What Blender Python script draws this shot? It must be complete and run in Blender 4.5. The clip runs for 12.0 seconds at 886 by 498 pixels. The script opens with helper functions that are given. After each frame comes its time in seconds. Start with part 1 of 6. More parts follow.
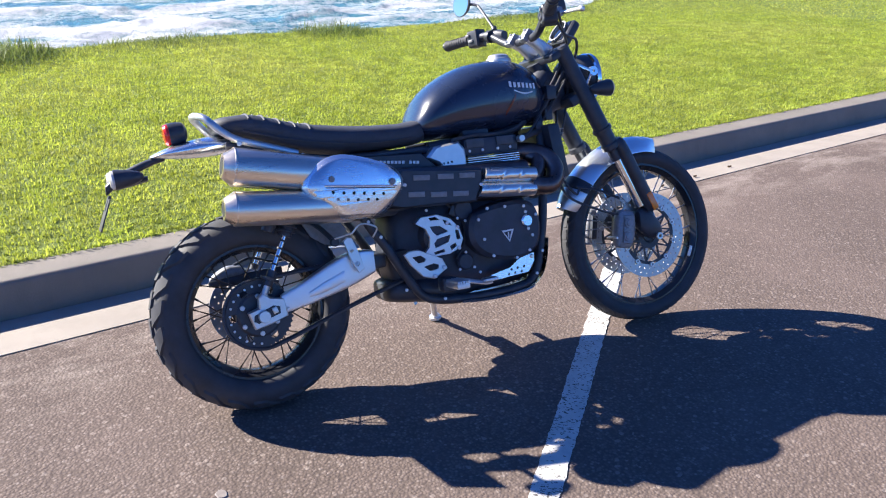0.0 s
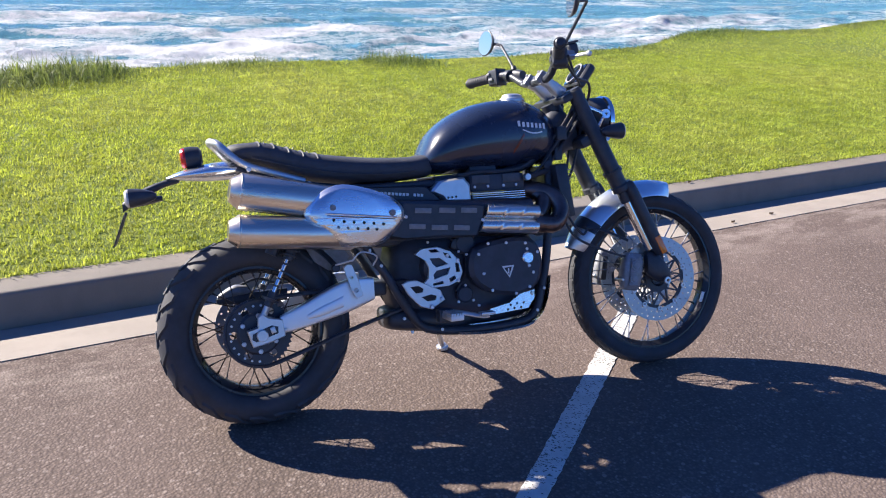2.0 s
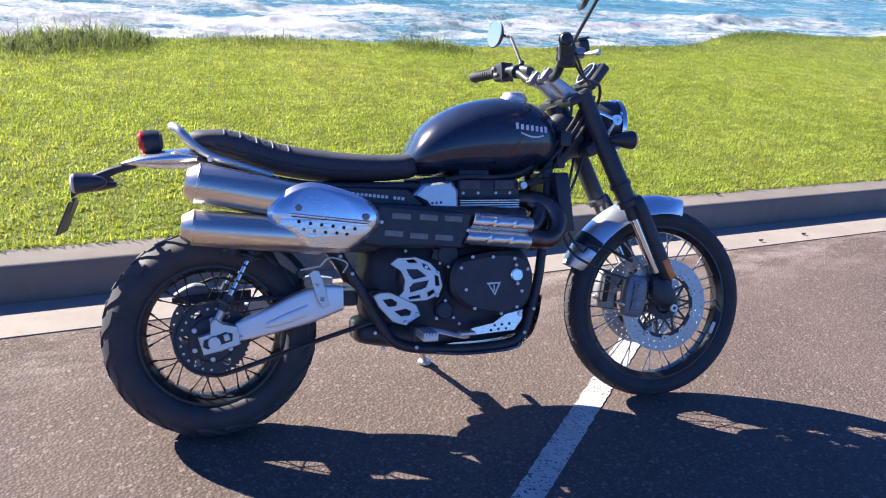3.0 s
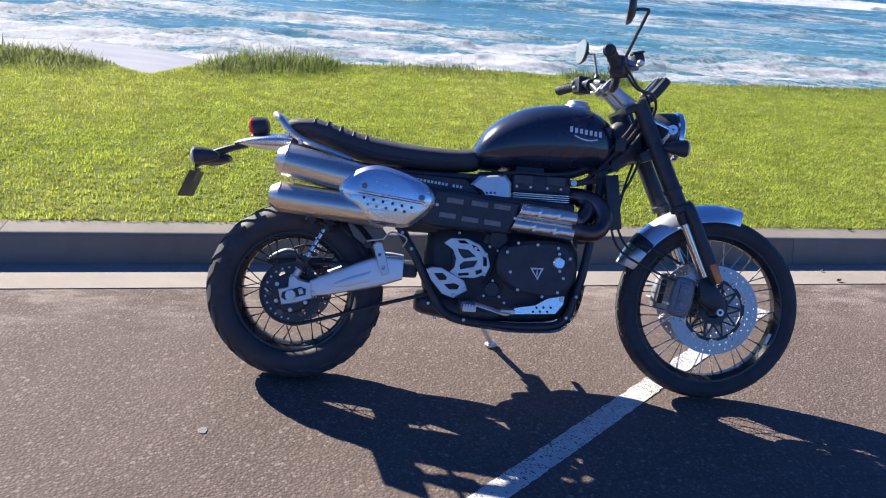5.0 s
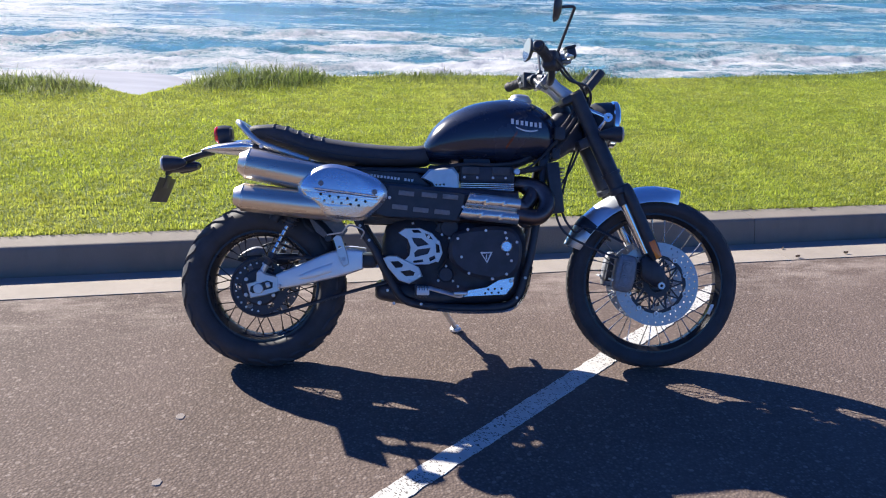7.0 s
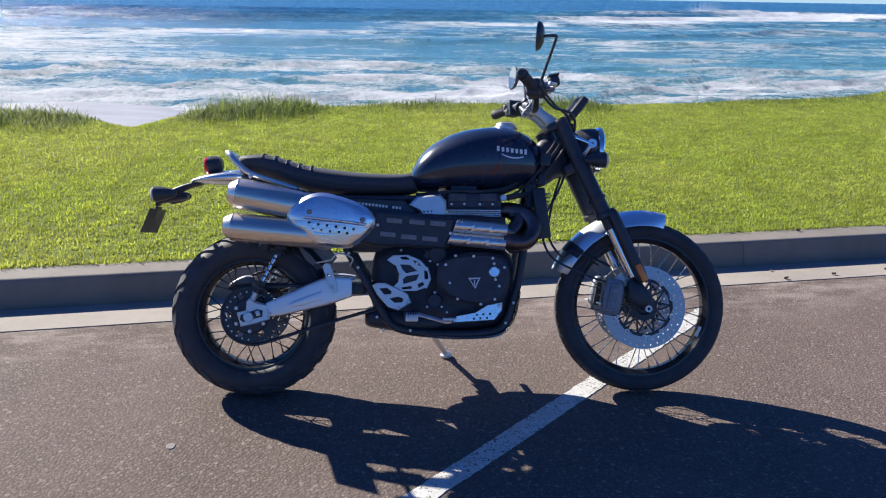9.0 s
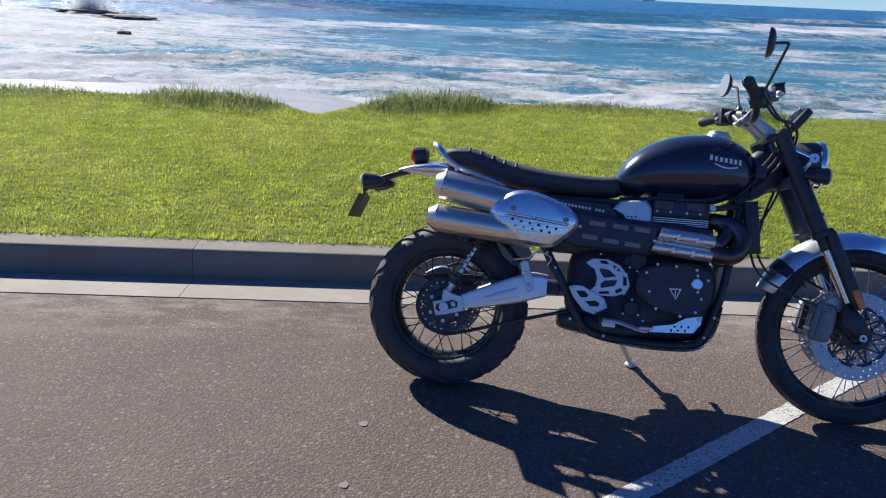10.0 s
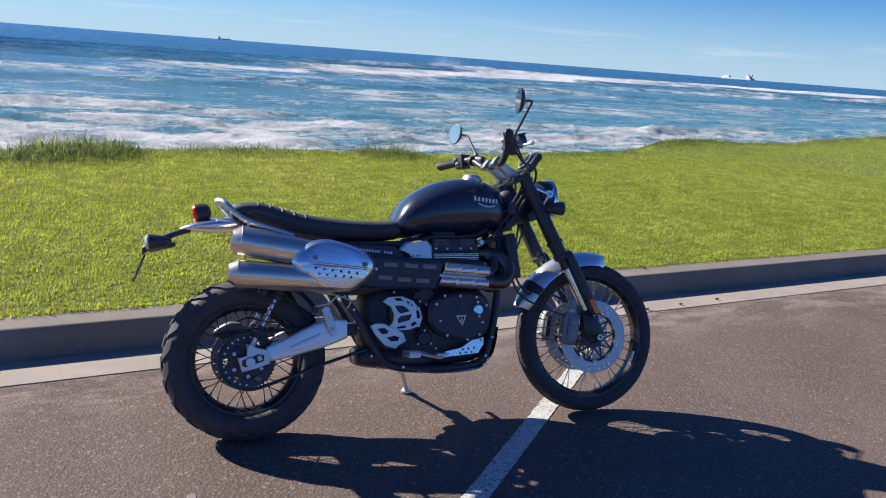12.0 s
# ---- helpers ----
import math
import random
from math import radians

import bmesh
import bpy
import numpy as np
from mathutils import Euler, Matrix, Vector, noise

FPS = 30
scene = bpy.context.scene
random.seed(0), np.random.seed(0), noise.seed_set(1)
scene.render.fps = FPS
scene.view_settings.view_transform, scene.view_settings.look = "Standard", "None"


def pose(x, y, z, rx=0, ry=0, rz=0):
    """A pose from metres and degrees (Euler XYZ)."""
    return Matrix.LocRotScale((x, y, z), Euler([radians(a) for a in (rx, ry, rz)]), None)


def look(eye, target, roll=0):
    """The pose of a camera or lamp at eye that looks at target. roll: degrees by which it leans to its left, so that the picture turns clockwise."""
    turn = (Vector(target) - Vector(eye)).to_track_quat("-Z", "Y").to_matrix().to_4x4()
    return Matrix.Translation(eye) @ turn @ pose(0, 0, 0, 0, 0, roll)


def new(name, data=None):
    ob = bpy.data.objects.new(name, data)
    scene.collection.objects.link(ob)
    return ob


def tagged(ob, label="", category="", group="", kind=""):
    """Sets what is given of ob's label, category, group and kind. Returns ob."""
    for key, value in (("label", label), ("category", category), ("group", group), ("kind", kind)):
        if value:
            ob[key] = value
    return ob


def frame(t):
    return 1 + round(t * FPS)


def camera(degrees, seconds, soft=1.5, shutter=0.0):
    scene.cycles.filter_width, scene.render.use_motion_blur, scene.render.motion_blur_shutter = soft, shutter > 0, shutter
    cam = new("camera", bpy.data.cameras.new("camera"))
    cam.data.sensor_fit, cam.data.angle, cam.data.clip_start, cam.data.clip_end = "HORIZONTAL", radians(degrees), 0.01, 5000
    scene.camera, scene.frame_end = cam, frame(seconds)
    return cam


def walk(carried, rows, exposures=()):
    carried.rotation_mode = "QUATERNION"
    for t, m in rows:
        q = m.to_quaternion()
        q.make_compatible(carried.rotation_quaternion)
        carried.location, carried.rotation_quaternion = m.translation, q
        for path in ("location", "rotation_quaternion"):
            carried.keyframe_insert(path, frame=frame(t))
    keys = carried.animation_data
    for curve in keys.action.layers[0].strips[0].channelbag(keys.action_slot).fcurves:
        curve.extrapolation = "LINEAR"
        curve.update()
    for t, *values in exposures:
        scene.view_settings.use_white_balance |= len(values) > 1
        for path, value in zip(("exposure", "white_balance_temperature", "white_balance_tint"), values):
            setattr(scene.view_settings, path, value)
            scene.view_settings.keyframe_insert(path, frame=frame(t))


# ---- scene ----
cam = camera(56.5, 12.0, soft=1.1)
PATH = [
    (0, (-0.462, -2.321, 1.46), (0.331, -0.641, 0.717), 0.6),
    (0.5, (-0.428, -2.383, 1.493), (0.361, -0.684, 0.792), 2.6),
    (1, (-0.384, -2.441, 1.499), (0.35, -0.714, 0.804), 2.7),
    (1.5, (-0.341, -2.472, 1.502), (0.345, -0.72, 0.825), 2.3),
    (2, (-0.272, -2.462, 1.501), (0.372, -0.696, 0.819), 2.0),
    (2.5, (-0.154, -2.324, 1.48), (0.469, -0.552, 0.793), 4.6),
    (3, (-0.026, -2.253, 1.491), (0.537, -0.473, 0.773), 5.0),
    (3.2, (0.042, -2.255, 1.488), (0.442, -0.433, 0.767), 3.0),
    (4.8, (0.354, -2.636, 1.463), (0.454, -0.756, 0.788), 4.5),
    (5, (0.381, -2.688, 1.471), (0.474, -0.805, 0.803), 4.7),
    (5.5, (0.47, -2.817, 1.465), (0.533, -0.927, 0.813), 4.5),
    (6, (0.551, -2.885, 1.472), (0.591, -1.0, 0.807), 3.9),
    (6.5, (0.559, -2.9, 1.484), (0.608, -1.015, 0.819), 2.4),
    (7, (0.571, -2.911, 1.481), (0.641, -1.021, 0.832), 1.6),
    (9, (0.599, -2.939, 1.487), (0.678, -1.029, 0.901), 0.9),
    (9.5, (0.553, -2.931, 1.477), (0.607, -1.019, 0.892), 1.0),
    (10, (0.397, -2.947, 1.478), (0.129, -1.057, 0.88), 2.6),
    (10.5, (0.108, -2.98, 1.489), (-0.148, -1.083, 0.907), 3.2),
    (11, (-0.06, -2.964, 1.493), (-0.248, -1.03, 1.018), 4.2),
    (11.5, (-0.224, -2.96, 1.47), (-0.026, -1.015, 1.048), 2.9),
    (12, (-0.344, -3.031, 1.512), (0.324, -1.202, 1.056), 4.4),
]
EXPOSURES = [(0, 1.20, 6300, 11), (1, 1.05, 6450, 13), (2, 1.00, 6480, 13), (3.2, 1.15, 6420, 13), (5, 0.83, 6400, 11), (7, 0.79, 6350, 11), (9, 0.60, 6250, 9),
             (9.5, 0.62, 6220, 9), (10, 0.40, 6200, 8), (10.5, 0.12, 6250, 6), (11, -0.12, 6280, 9), (11.5, -0.03, 6400, 11), (12, 0.46, 6500, 11)]
walk(cam, [(t, look(eye, target, roll)) for t, eye, target, roll in PATH], EXPOSURES)

# ---- sky, sun ----
SUN = Vector((-1.225, 1.1, 1.0)).normalized()
world = bpy.data.worlds.new("sky")
scene.world = world
world.use_nodes = True
wn = world.node_tree.nodes
sky = wn.new("ShaderNodeTexSky")
sky.sky_type = "NISHITA"
sky.sun_disc = False
sky.sun_elevation = math.asin(SUN.z)
sky.sun_rotation = math.atan2(SUN.x, SUN.y)
sky.air_density, sky.dust_density, sky.ozone_density = 0.8, 0.0, 3.0
wn["Background"].inputs["Strength"].default_value = 0.065
tint = wn.new("ShaderNodeMix")
tint.data_type, tint.blend_type = "RGBA", "MULTIPLY"
tint.inputs[0].default_value = 1.0
world.node_tree.links.new(sky.outputs["Color"], tint.inputs[6])
# pale sea haze low over the horizon
wtc, wsep, wr, haze = wn.new("ShaderNodeTexCoord"), wn.new("ShaderNodeSeparateXYZ"), wn.new("ShaderNodeMapRange"), wn.new("ShaderNodeMix")
world.node_tree.links.new(wtc.outputs["Generated"], wsep.inputs[0])
world.node_tree.links.new(wsep.outputs["Z"], wr.inputs[0])
# clear sea air: the blue deepens with height
deep, wz = wn.new("ShaderNodeMix"), wn.new("ShaderNodeMapRange")
deep.data_type = "RGBA"
deep.inputs[6].default_value, deep.inputs[7].default_value = (0.43, 0.86, 1.34, 1), (0.44, 0.77, 1.48, 1)
wz.inputs[1].default_value, wz.inputs[2].default_value = 0.05, 0.45
world.node_tree.links.new(wsep.outputs["Z"], wz.inputs[0])
world.node_tree.links.new(wz.outputs[0], deep.inputs[0])
world.node_tree.links.new(deep.outputs[2], tint.inputs[7])
wr.interpolation_type = "SMOOTHSTEP"
wr.inputs[1].default_value, wr.inputs[2].default_value, wr.inputs[3].default_value, wr.inputs[4].default_value = -0.02, 0.105, 0.85, 0.0
haze.data_type = "RGBA"
haze.inputs[7].default_value = (5.8, 7.7, 9.6, 1)
world.node_tree.links.new(wr.outputs[0], haze.inputs[0])
world.node_tree.links.new(tint.outputs[2], haze.inputs[6])
# a few thin cloud banks far off over the horizon
wmap, wno, wband, wfac, wmix = wn.new("ShaderNodeMapping"), wn.new("ShaderNodeTexNoise"), wn.new("ShaderNodeValToRGB"), wn.new("ShaderNodeMath"), wn.new("ShaderNodeMix")
wmap.inputs["Scale"].default_value = (5, 5, 60)
wno.inputs["Scale"].default_value, wno.inputs["Detail"].default_value = 1.6, 7.0
wband.color_ramp.elements[0].position, wband.color_ramp.elements[0].color = 0.012, (0, 0, 0, 1)
wband.color_ramp.elements[1].position, wband.color_ramp.elements[1].color = 0.052, (0, 0, 0, 1)
wband.color_ramp.elements.new(0.024).color = (1, 1, 1, 1)
wcut = wn.new("ShaderNodeMapRange")
for i, x in enumerate((0.54, 0.74, 0.0, 0.42)):
    wcut.inputs[i + 1].default_value = x
wfac.operation = "MULTIPLY"
wmix.data_type = "RGBA"
wmix.inputs[7].default_value = (9.5, 10.0, 10.8, 1)
for a, b in ((wtc.outputs["Generated"], wmap.inputs["Vector"]), (wmap.outputs["Vector"], wno.inputs["Vector"]), (wno.outputs["Fac"], wcut.inputs[0]), (wsep.outputs["Z"], wband.inputs[0]),
             (wcut.outputs[0], wfac.inputs[0]), (wband.outputs["Color"], wfac.inputs[1]), (wfac.outputs[0], wmix.inputs[0]), (haze.outputs[2], wmix.inputs[6]), (wmix.outputs[2], wn["Background"].inputs["Color"])):
    world.node_tree.links.new(a, b)

sun = new("sun", bpy.data.lights.new("sun", "SUN"))
sun.data.energy, sun.data.angle, sun.data.color = 6.9, radians(0.5), (1.0, 0.92, 0.80)
sun.matrix_basis = look(SUN * 50, (0, 0, 0))

# ---- materials ----


def shader(name):
    m = bpy.data.materials.new(name)
    m.use_nodes = True
    return m, m.node_tree.nodes, m.node_tree.links, m.node_tree.nodes["Principled BSDF"]


def coords(nodes, links, stretch=(1, 1, 1), kind="Object"):
    tc, mp = nodes.new("ShaderNodeTexCoord"), nodes.new("ShaderNodeMapping")
    mp.inputs["Scale"].default_value = stretch
    links.new(tc.outputs[kind], mp.inputs["Vector"])
    return mp.outputs["Vector"]


def grain(nodes, links, vec, scale, detail=4.0, rough=0.6):
    n = nodes.new("ShaderNodeTexNoise")
    n.inputs["Scale"].default_value, n.inputs["Detail"].default_value, n.inputs["Roughness"].default_value = scale, detail, rough
    links.new(vec, n.inputs["Vector"])
    return n.outputs["Fac"]


def span(nodes, links, src, a, b, c=0.0, d=1.0):
    n = nodes.new("ShaderNodeMapRange")
    for i, x in enumerate((a, b, c, d)):
        n.inputs[i + 1].default_value = x
    links.new(src, n.inputs[0])
    return n.outputs[0]


def blend(nodes, links, fac, a, b, how="MIX"):
    n = nodes.new("ShaderNodeMix")
    n.data_type, n.blend_type = "RGBA", how
    for sock, x in ((n.inputs[0], fac), (n.inputs[6], a), (n.inputs[7], b)):
        if isinstance(x, bpy.types.NodeSocket):
            links.new(x, sock)
        else:
            sock.default_value = x if isinstance(x, float) else (*x, 1)
    return n.outputs[2]


def relief(nodes, links, height, bsdf, strength, distance):
    n = nodes.new("ShaderNodeBump")
    n.inputs["Strength"].default_value, n.inputs["Distance"].default_value = strength, distance
    links.new(height, n.inputs["Height"])
    links.new(n.outputs["Normal"], bsdf.inputs["Normal"])


def plain(name, colour, rough, metal=0.0, vary=0.12, scale=9.0, fine=260.0, bump=0.08, stretch=(1, 1, 1), coat=0.0, smear=0.12):
    """Paint, plastic, rubber or metal with stains at one scale and grain at another."""
    m, nodes, links, bsdf = shader(name)
    vec = coords(nodes, links, stretch)
    big, small = grain(nodes, links, vec, scale), grain(nodes, links, vec, fine, 2.0)
    dark = tuple(c * (1 - vary) for c in colour)
    light = tuple(min(1.0, c * (1 + vary)) for c in colour)
    col = blend(nodes, links, span(nodes, links, big, 0.3, 0.7), dark, light)
    links.new(col, bsdf.inputs["Base Color"])
    links.new(span(nodes, links, big, 0.25, 0.75, max(0.02, rough - smear), min(1.0, rough + smear)), bsdf.inputs["Roughness"])
    bsdf.inputs["Metallic"].default_value = metal
    bsdf.inputs["Coat Weight"].default_value = coat
    bsdf.inputs["Coat Roughness"].default_value = 0.05
    relief(nodes, links, small, bsdf, bump, 0.001)
    return m


def asphalt_material():
    m, nodes, links, bsdf = shader("asphalt")
    vec = coords(nodes, links)
    stones = nodes.new("ShaderNodeTexVoronoi")
    stones.inputs["Scale"].default_value = 105.0
    links.new(vec, stones.inputs["Vector"])
    sep = nodes.new("ShaderNodeSeparateColor")
    links.new(stones.outputs["Color"], sep.inputs[0])
    tone = nodes.new("ShaderNodeValToRGB")
    links.new(sep.outputs[0], tone.inputs[0])
    el = tone.color_ramp.elements
    el[0].position, el[0].color = 0.0, (0.112, 0.092, 0.081, 1)
    el[1].position, el[1].color = 1.0, (0.255, 0.220, 0.196, 1)
    for p, c in ((0.50, (0.150, 0.121, 0.107)), (0.78, (0.180, 0.147, 0.130)), (0.90, (0.205, 0.171, 0.151))):
        tone.color_ramp.elements.new(p).color = (*c, 1)
    edge = span(nodes, links, stones.outputs["Distance"], 0.25, 0.75)
    col = blend(nodes, links, edge, tone.outputs["Color"], (0.106, 0.087, 0.077))
    worn = span(nodes, links, grain(nodes, links, vec, 1.1, 8.0, 0.68), 0.40, 0.66)
    col = blend(nodes, links, span(nodes, links, worn, 0, 1, 0.0, 0.38), col, (0.205, 0.164, 0.146))
    oil = span(nodes, links, grain(nodes, links, vec, 2.3, 5.0), 0.62, 0.76, 0.0, 0.35)
    col = blend(nodes, links, oil, col, (0.045, 0.04, 0.038))
    # larger pale chips, and cement dust worn in along the gutter
    chips = nodes.new("ShaderNodeTexVoronoi")
    chips.inputs["Scale"].default_value = 46.0
    links.new(vec, chips.inputs["Vector"])
    csep = nodes.new("ShaderNodeSeparateColor")
    links.new(chips.outputs["Color"], csep.inputs[0])
    core = span(nodes, links, chips.outputs["Distance"], 0.30, 0.42, 1.0, 0.0)
    pick = nodes.new("ShaderNodeMath")
    pick.operation = "MULTIPLY"
    links.new(span(nodes, links, csep.outputs[1], 0.88, 0.91, 0.0, 0.45), pick.inputs[0])
    links.new(core, pick.inputs[1])
    col = blend(nodes, links, pick.outputs[0], col, (0.33, 0.290, 0.262))
    place = nodes.new("ShaderNodeSeparateXYZ")
    links.new(vec, place.inputs[0])
    near_edge = span(nodes, links, place.outputs[1], -0.55, 0.0)
    dust = nodes.new("ShaderNodeMath")
    dust.operation = "MULTIPLY"
    links.new(near_edge, dust.inputs[0])
    links.new(span(nodes, links, grain(nodes, links, coords(nodes, links, (0.8, 2.2, 1)), 2.6, 8.0, 0.72), 0.46, 0.62, 0.0, 0.75), dust.inputs[1])
    col = blend(nodes, links, dust.outputs[0], col, (0.36, 0.32, 0.285))
    col = blend(nodes, links, 1.0, col, (1.01, 0.965, 0.945), "MULTIPLY")
    links.new(col, bsdf.inputs["Base Color"])
    bsdf.inputs["Roughness"].default_value = 0.82
    bsdf.inputs["Specular IOR Level"].default_value = 0.12
    relief(nodes, links, span(nodes, links, stones.outputs["Distance"], 0.0, 0.8, 1.0, 0.0), bsdf, 0.5, 0.004)
    return m


def concrete_material(name="concrete", base=(0.33, 0.29, 0.25)):
    m, nodes, links, bsdf = shader(name)
    vec = coords(nodes, links)
    rnd = nodes.new("ShaderNodeObjectInfo")
    blot = span(nodes, links, grain(nodes, links, vec, 2.2, 7.0), 0.3, 0.72)
    col = blend(nodes, links, blot, tuple(c * 0.72 for c in base), base)
    speck = span(nodes, links, grain(nodes, links, vec, 190.0, 3.0), 0.62, 0.75, 0.0, 0.4)
    col = blend(nodes, links, speck, col, tuple(c * 0.42 for c in base))
    drip = span(nodes, links, grain(nodes, links, coords(nodes, links, (7, 7, 0.8)), 1.6, 5.0), 0.52, 0.75, 0.0, 0.35)
    col = blend(nodes, links, drip, col, tuple(c * 0.55 for c in base))
    col = blend(nodes, links, span(nodes, links, rnd.outputs["Random"], 0, 1, 0.0, 0.14), col, (0.3, 0.28, 0.24))
    links.new(col, bsdf.inputs["Base Color"])
    bsdf.inputs["Roughness"].default_value = 0.88
    relief(nodes, links, grain(nodes, links, vec, 120.0, 5.0, 0.7), bsdf, 0.5, 0.004)
    return m


def paint_line_material():
    m, nodes, links, bsdf = shader("road_paint")
    vec = coords(nodes, links)
    pits = nodes.new("ShaderNodeTexVoronoi")
    pits.inputs["Scale"].default_value = 300.0
    links.new(coords(nodes, links, (0.45, 1, 1)), pits.inputs["Vector"])
    sep = nodes.new("ShaderNodeSeparateColor")
    links.new(pits.outputs["Color"], sep.inputs[0])
    area = span(nodes, links, grain(nodes, links, vec, 6.0, 4.0), 0.40, 0.70, 0.02, 0.30)
    lost = nodes.new("ShaderNodeMath")
    lost.operation = "LESS_THAN"
    links.new(sep.outputs[0], lost.inputs[0])
    links.new(area, lost.inputs[1])
    tone = blend(nodes, links, span(nodes, links, grain(nodes, links, vec, 14.0, 5.0), 0.3, 0.7), (0.46, 0.45, 0.42), (0.62, 0.61, 0.58))
    links.new(blend(nodes, links, lost.outputs[0], tone, (0.12, 0.11, 0.10)), bsdf.inputs["Base Color"])
    bsdf.inputs["Roughness"].default_value = 0.7
    relief(nodes, links, grain(nodes, links, vec, 140.0, 3.0), bsdf, 0.5, 0.003)
    return m


def lawn_material():
    m, nodes, links, bsdf = shader("lawn_turf")
    vec = coords(nodes, links)
    fine = span(nodes, links, grain(nodes, links, vec, 34.0, 5.0, 0.75), 0.3, 0.7)
    col = blend(nodes, links, fine, (0.080, 0.125, 0.015), (0.20, 0.265, 0.037))
    dry = span(nodes, links, grain(nodes, links, vec, 0.8, 5.0), 0.45, 0.72, 0.0, 0.25)
    col = blend(nodes, links, dry, col, (0.19, 0.19, 0.04))
    links.new(col, bsdf.inputs["Base Color"])
    bsdf.inputs["Roughness"].default_value = 0.9
    relief(nodes, links, grain(nodes, links, vec, 60.0, 5.0, 0.8), bsdf, 1.0, 0.02)
    return m


def blade_material(name, lo, hi, dry_colour, dry_amount, through_tint=(1.12, 1.08, 0.78)):
    """Grass blades: light passes through them from behind."""
    m, nodes, links, bsdf = shader(name)
    isl = nodes.new("ShaderNodeNewGeometry")
    vec = coords(nodes, links)
    col = blend(nodes, links, isl.outputs["Random Per Island"], lo, hi)
    patch = span(nodes, links, grain(nodes, links, vec, 0.75, 5.0), 0.42, 0.7, 0.0, dry_amount)
    col = blend(nodes, links, patch, col, dry_colour)
    mott = span(nodes, links, grain(nodes, links, vec, 4.5, 6.0, 0.68), 0.36, 0.64, 0.68, 1.20)
    col = blend(nodes, links, 1.0, col, mott, "MULTIPLY")
    links.new(col, bsdf.inputs["Base Color"])
    bsdf.inputs["Roughness"].default_value = 0.55
    bsdf.inputs["Specular IOR Level"].default_value = 0.25
    tr, mix = nodes.new("ShaderNodeBsdfTranslucent"), nodes.new("ShaderNodeMixShader")
    links.new(blend(nodes, links, 1.0, col, through_tint, "MULTIPLY"), tr.inputs["Color"])
    mix.inputs[0].default_value = 0.5
    links.new(bsdf.outputs[0], mix.inputs[1])
    links.new(tr.outputs[0], mix.inputs[2])
    links.new(mix.outputs[0], nodes["Material Output"].inputs["Surface"])
    return m


def sand_material():
    m, nodes, links, bsdf = shader("wet_sand")
    vec = coords(nodes, links)
    col = blend(nodes, links, span(nodes, links, grain(nodes, links, vec, 0.35, 6.0), 0.3, 0.7), (0.27, 0.255, 0.25), (0.42, 0.405, 0.40))
    links.new(col, bsdf.inputs["Base Color"])
    bsdf.inputs["Roughness"].default_value = 0.45
    relief(nodes, links, grain(nodes, links, vec, 6.0, 6.0), bsdf, 0.3, 0.03)
    return m


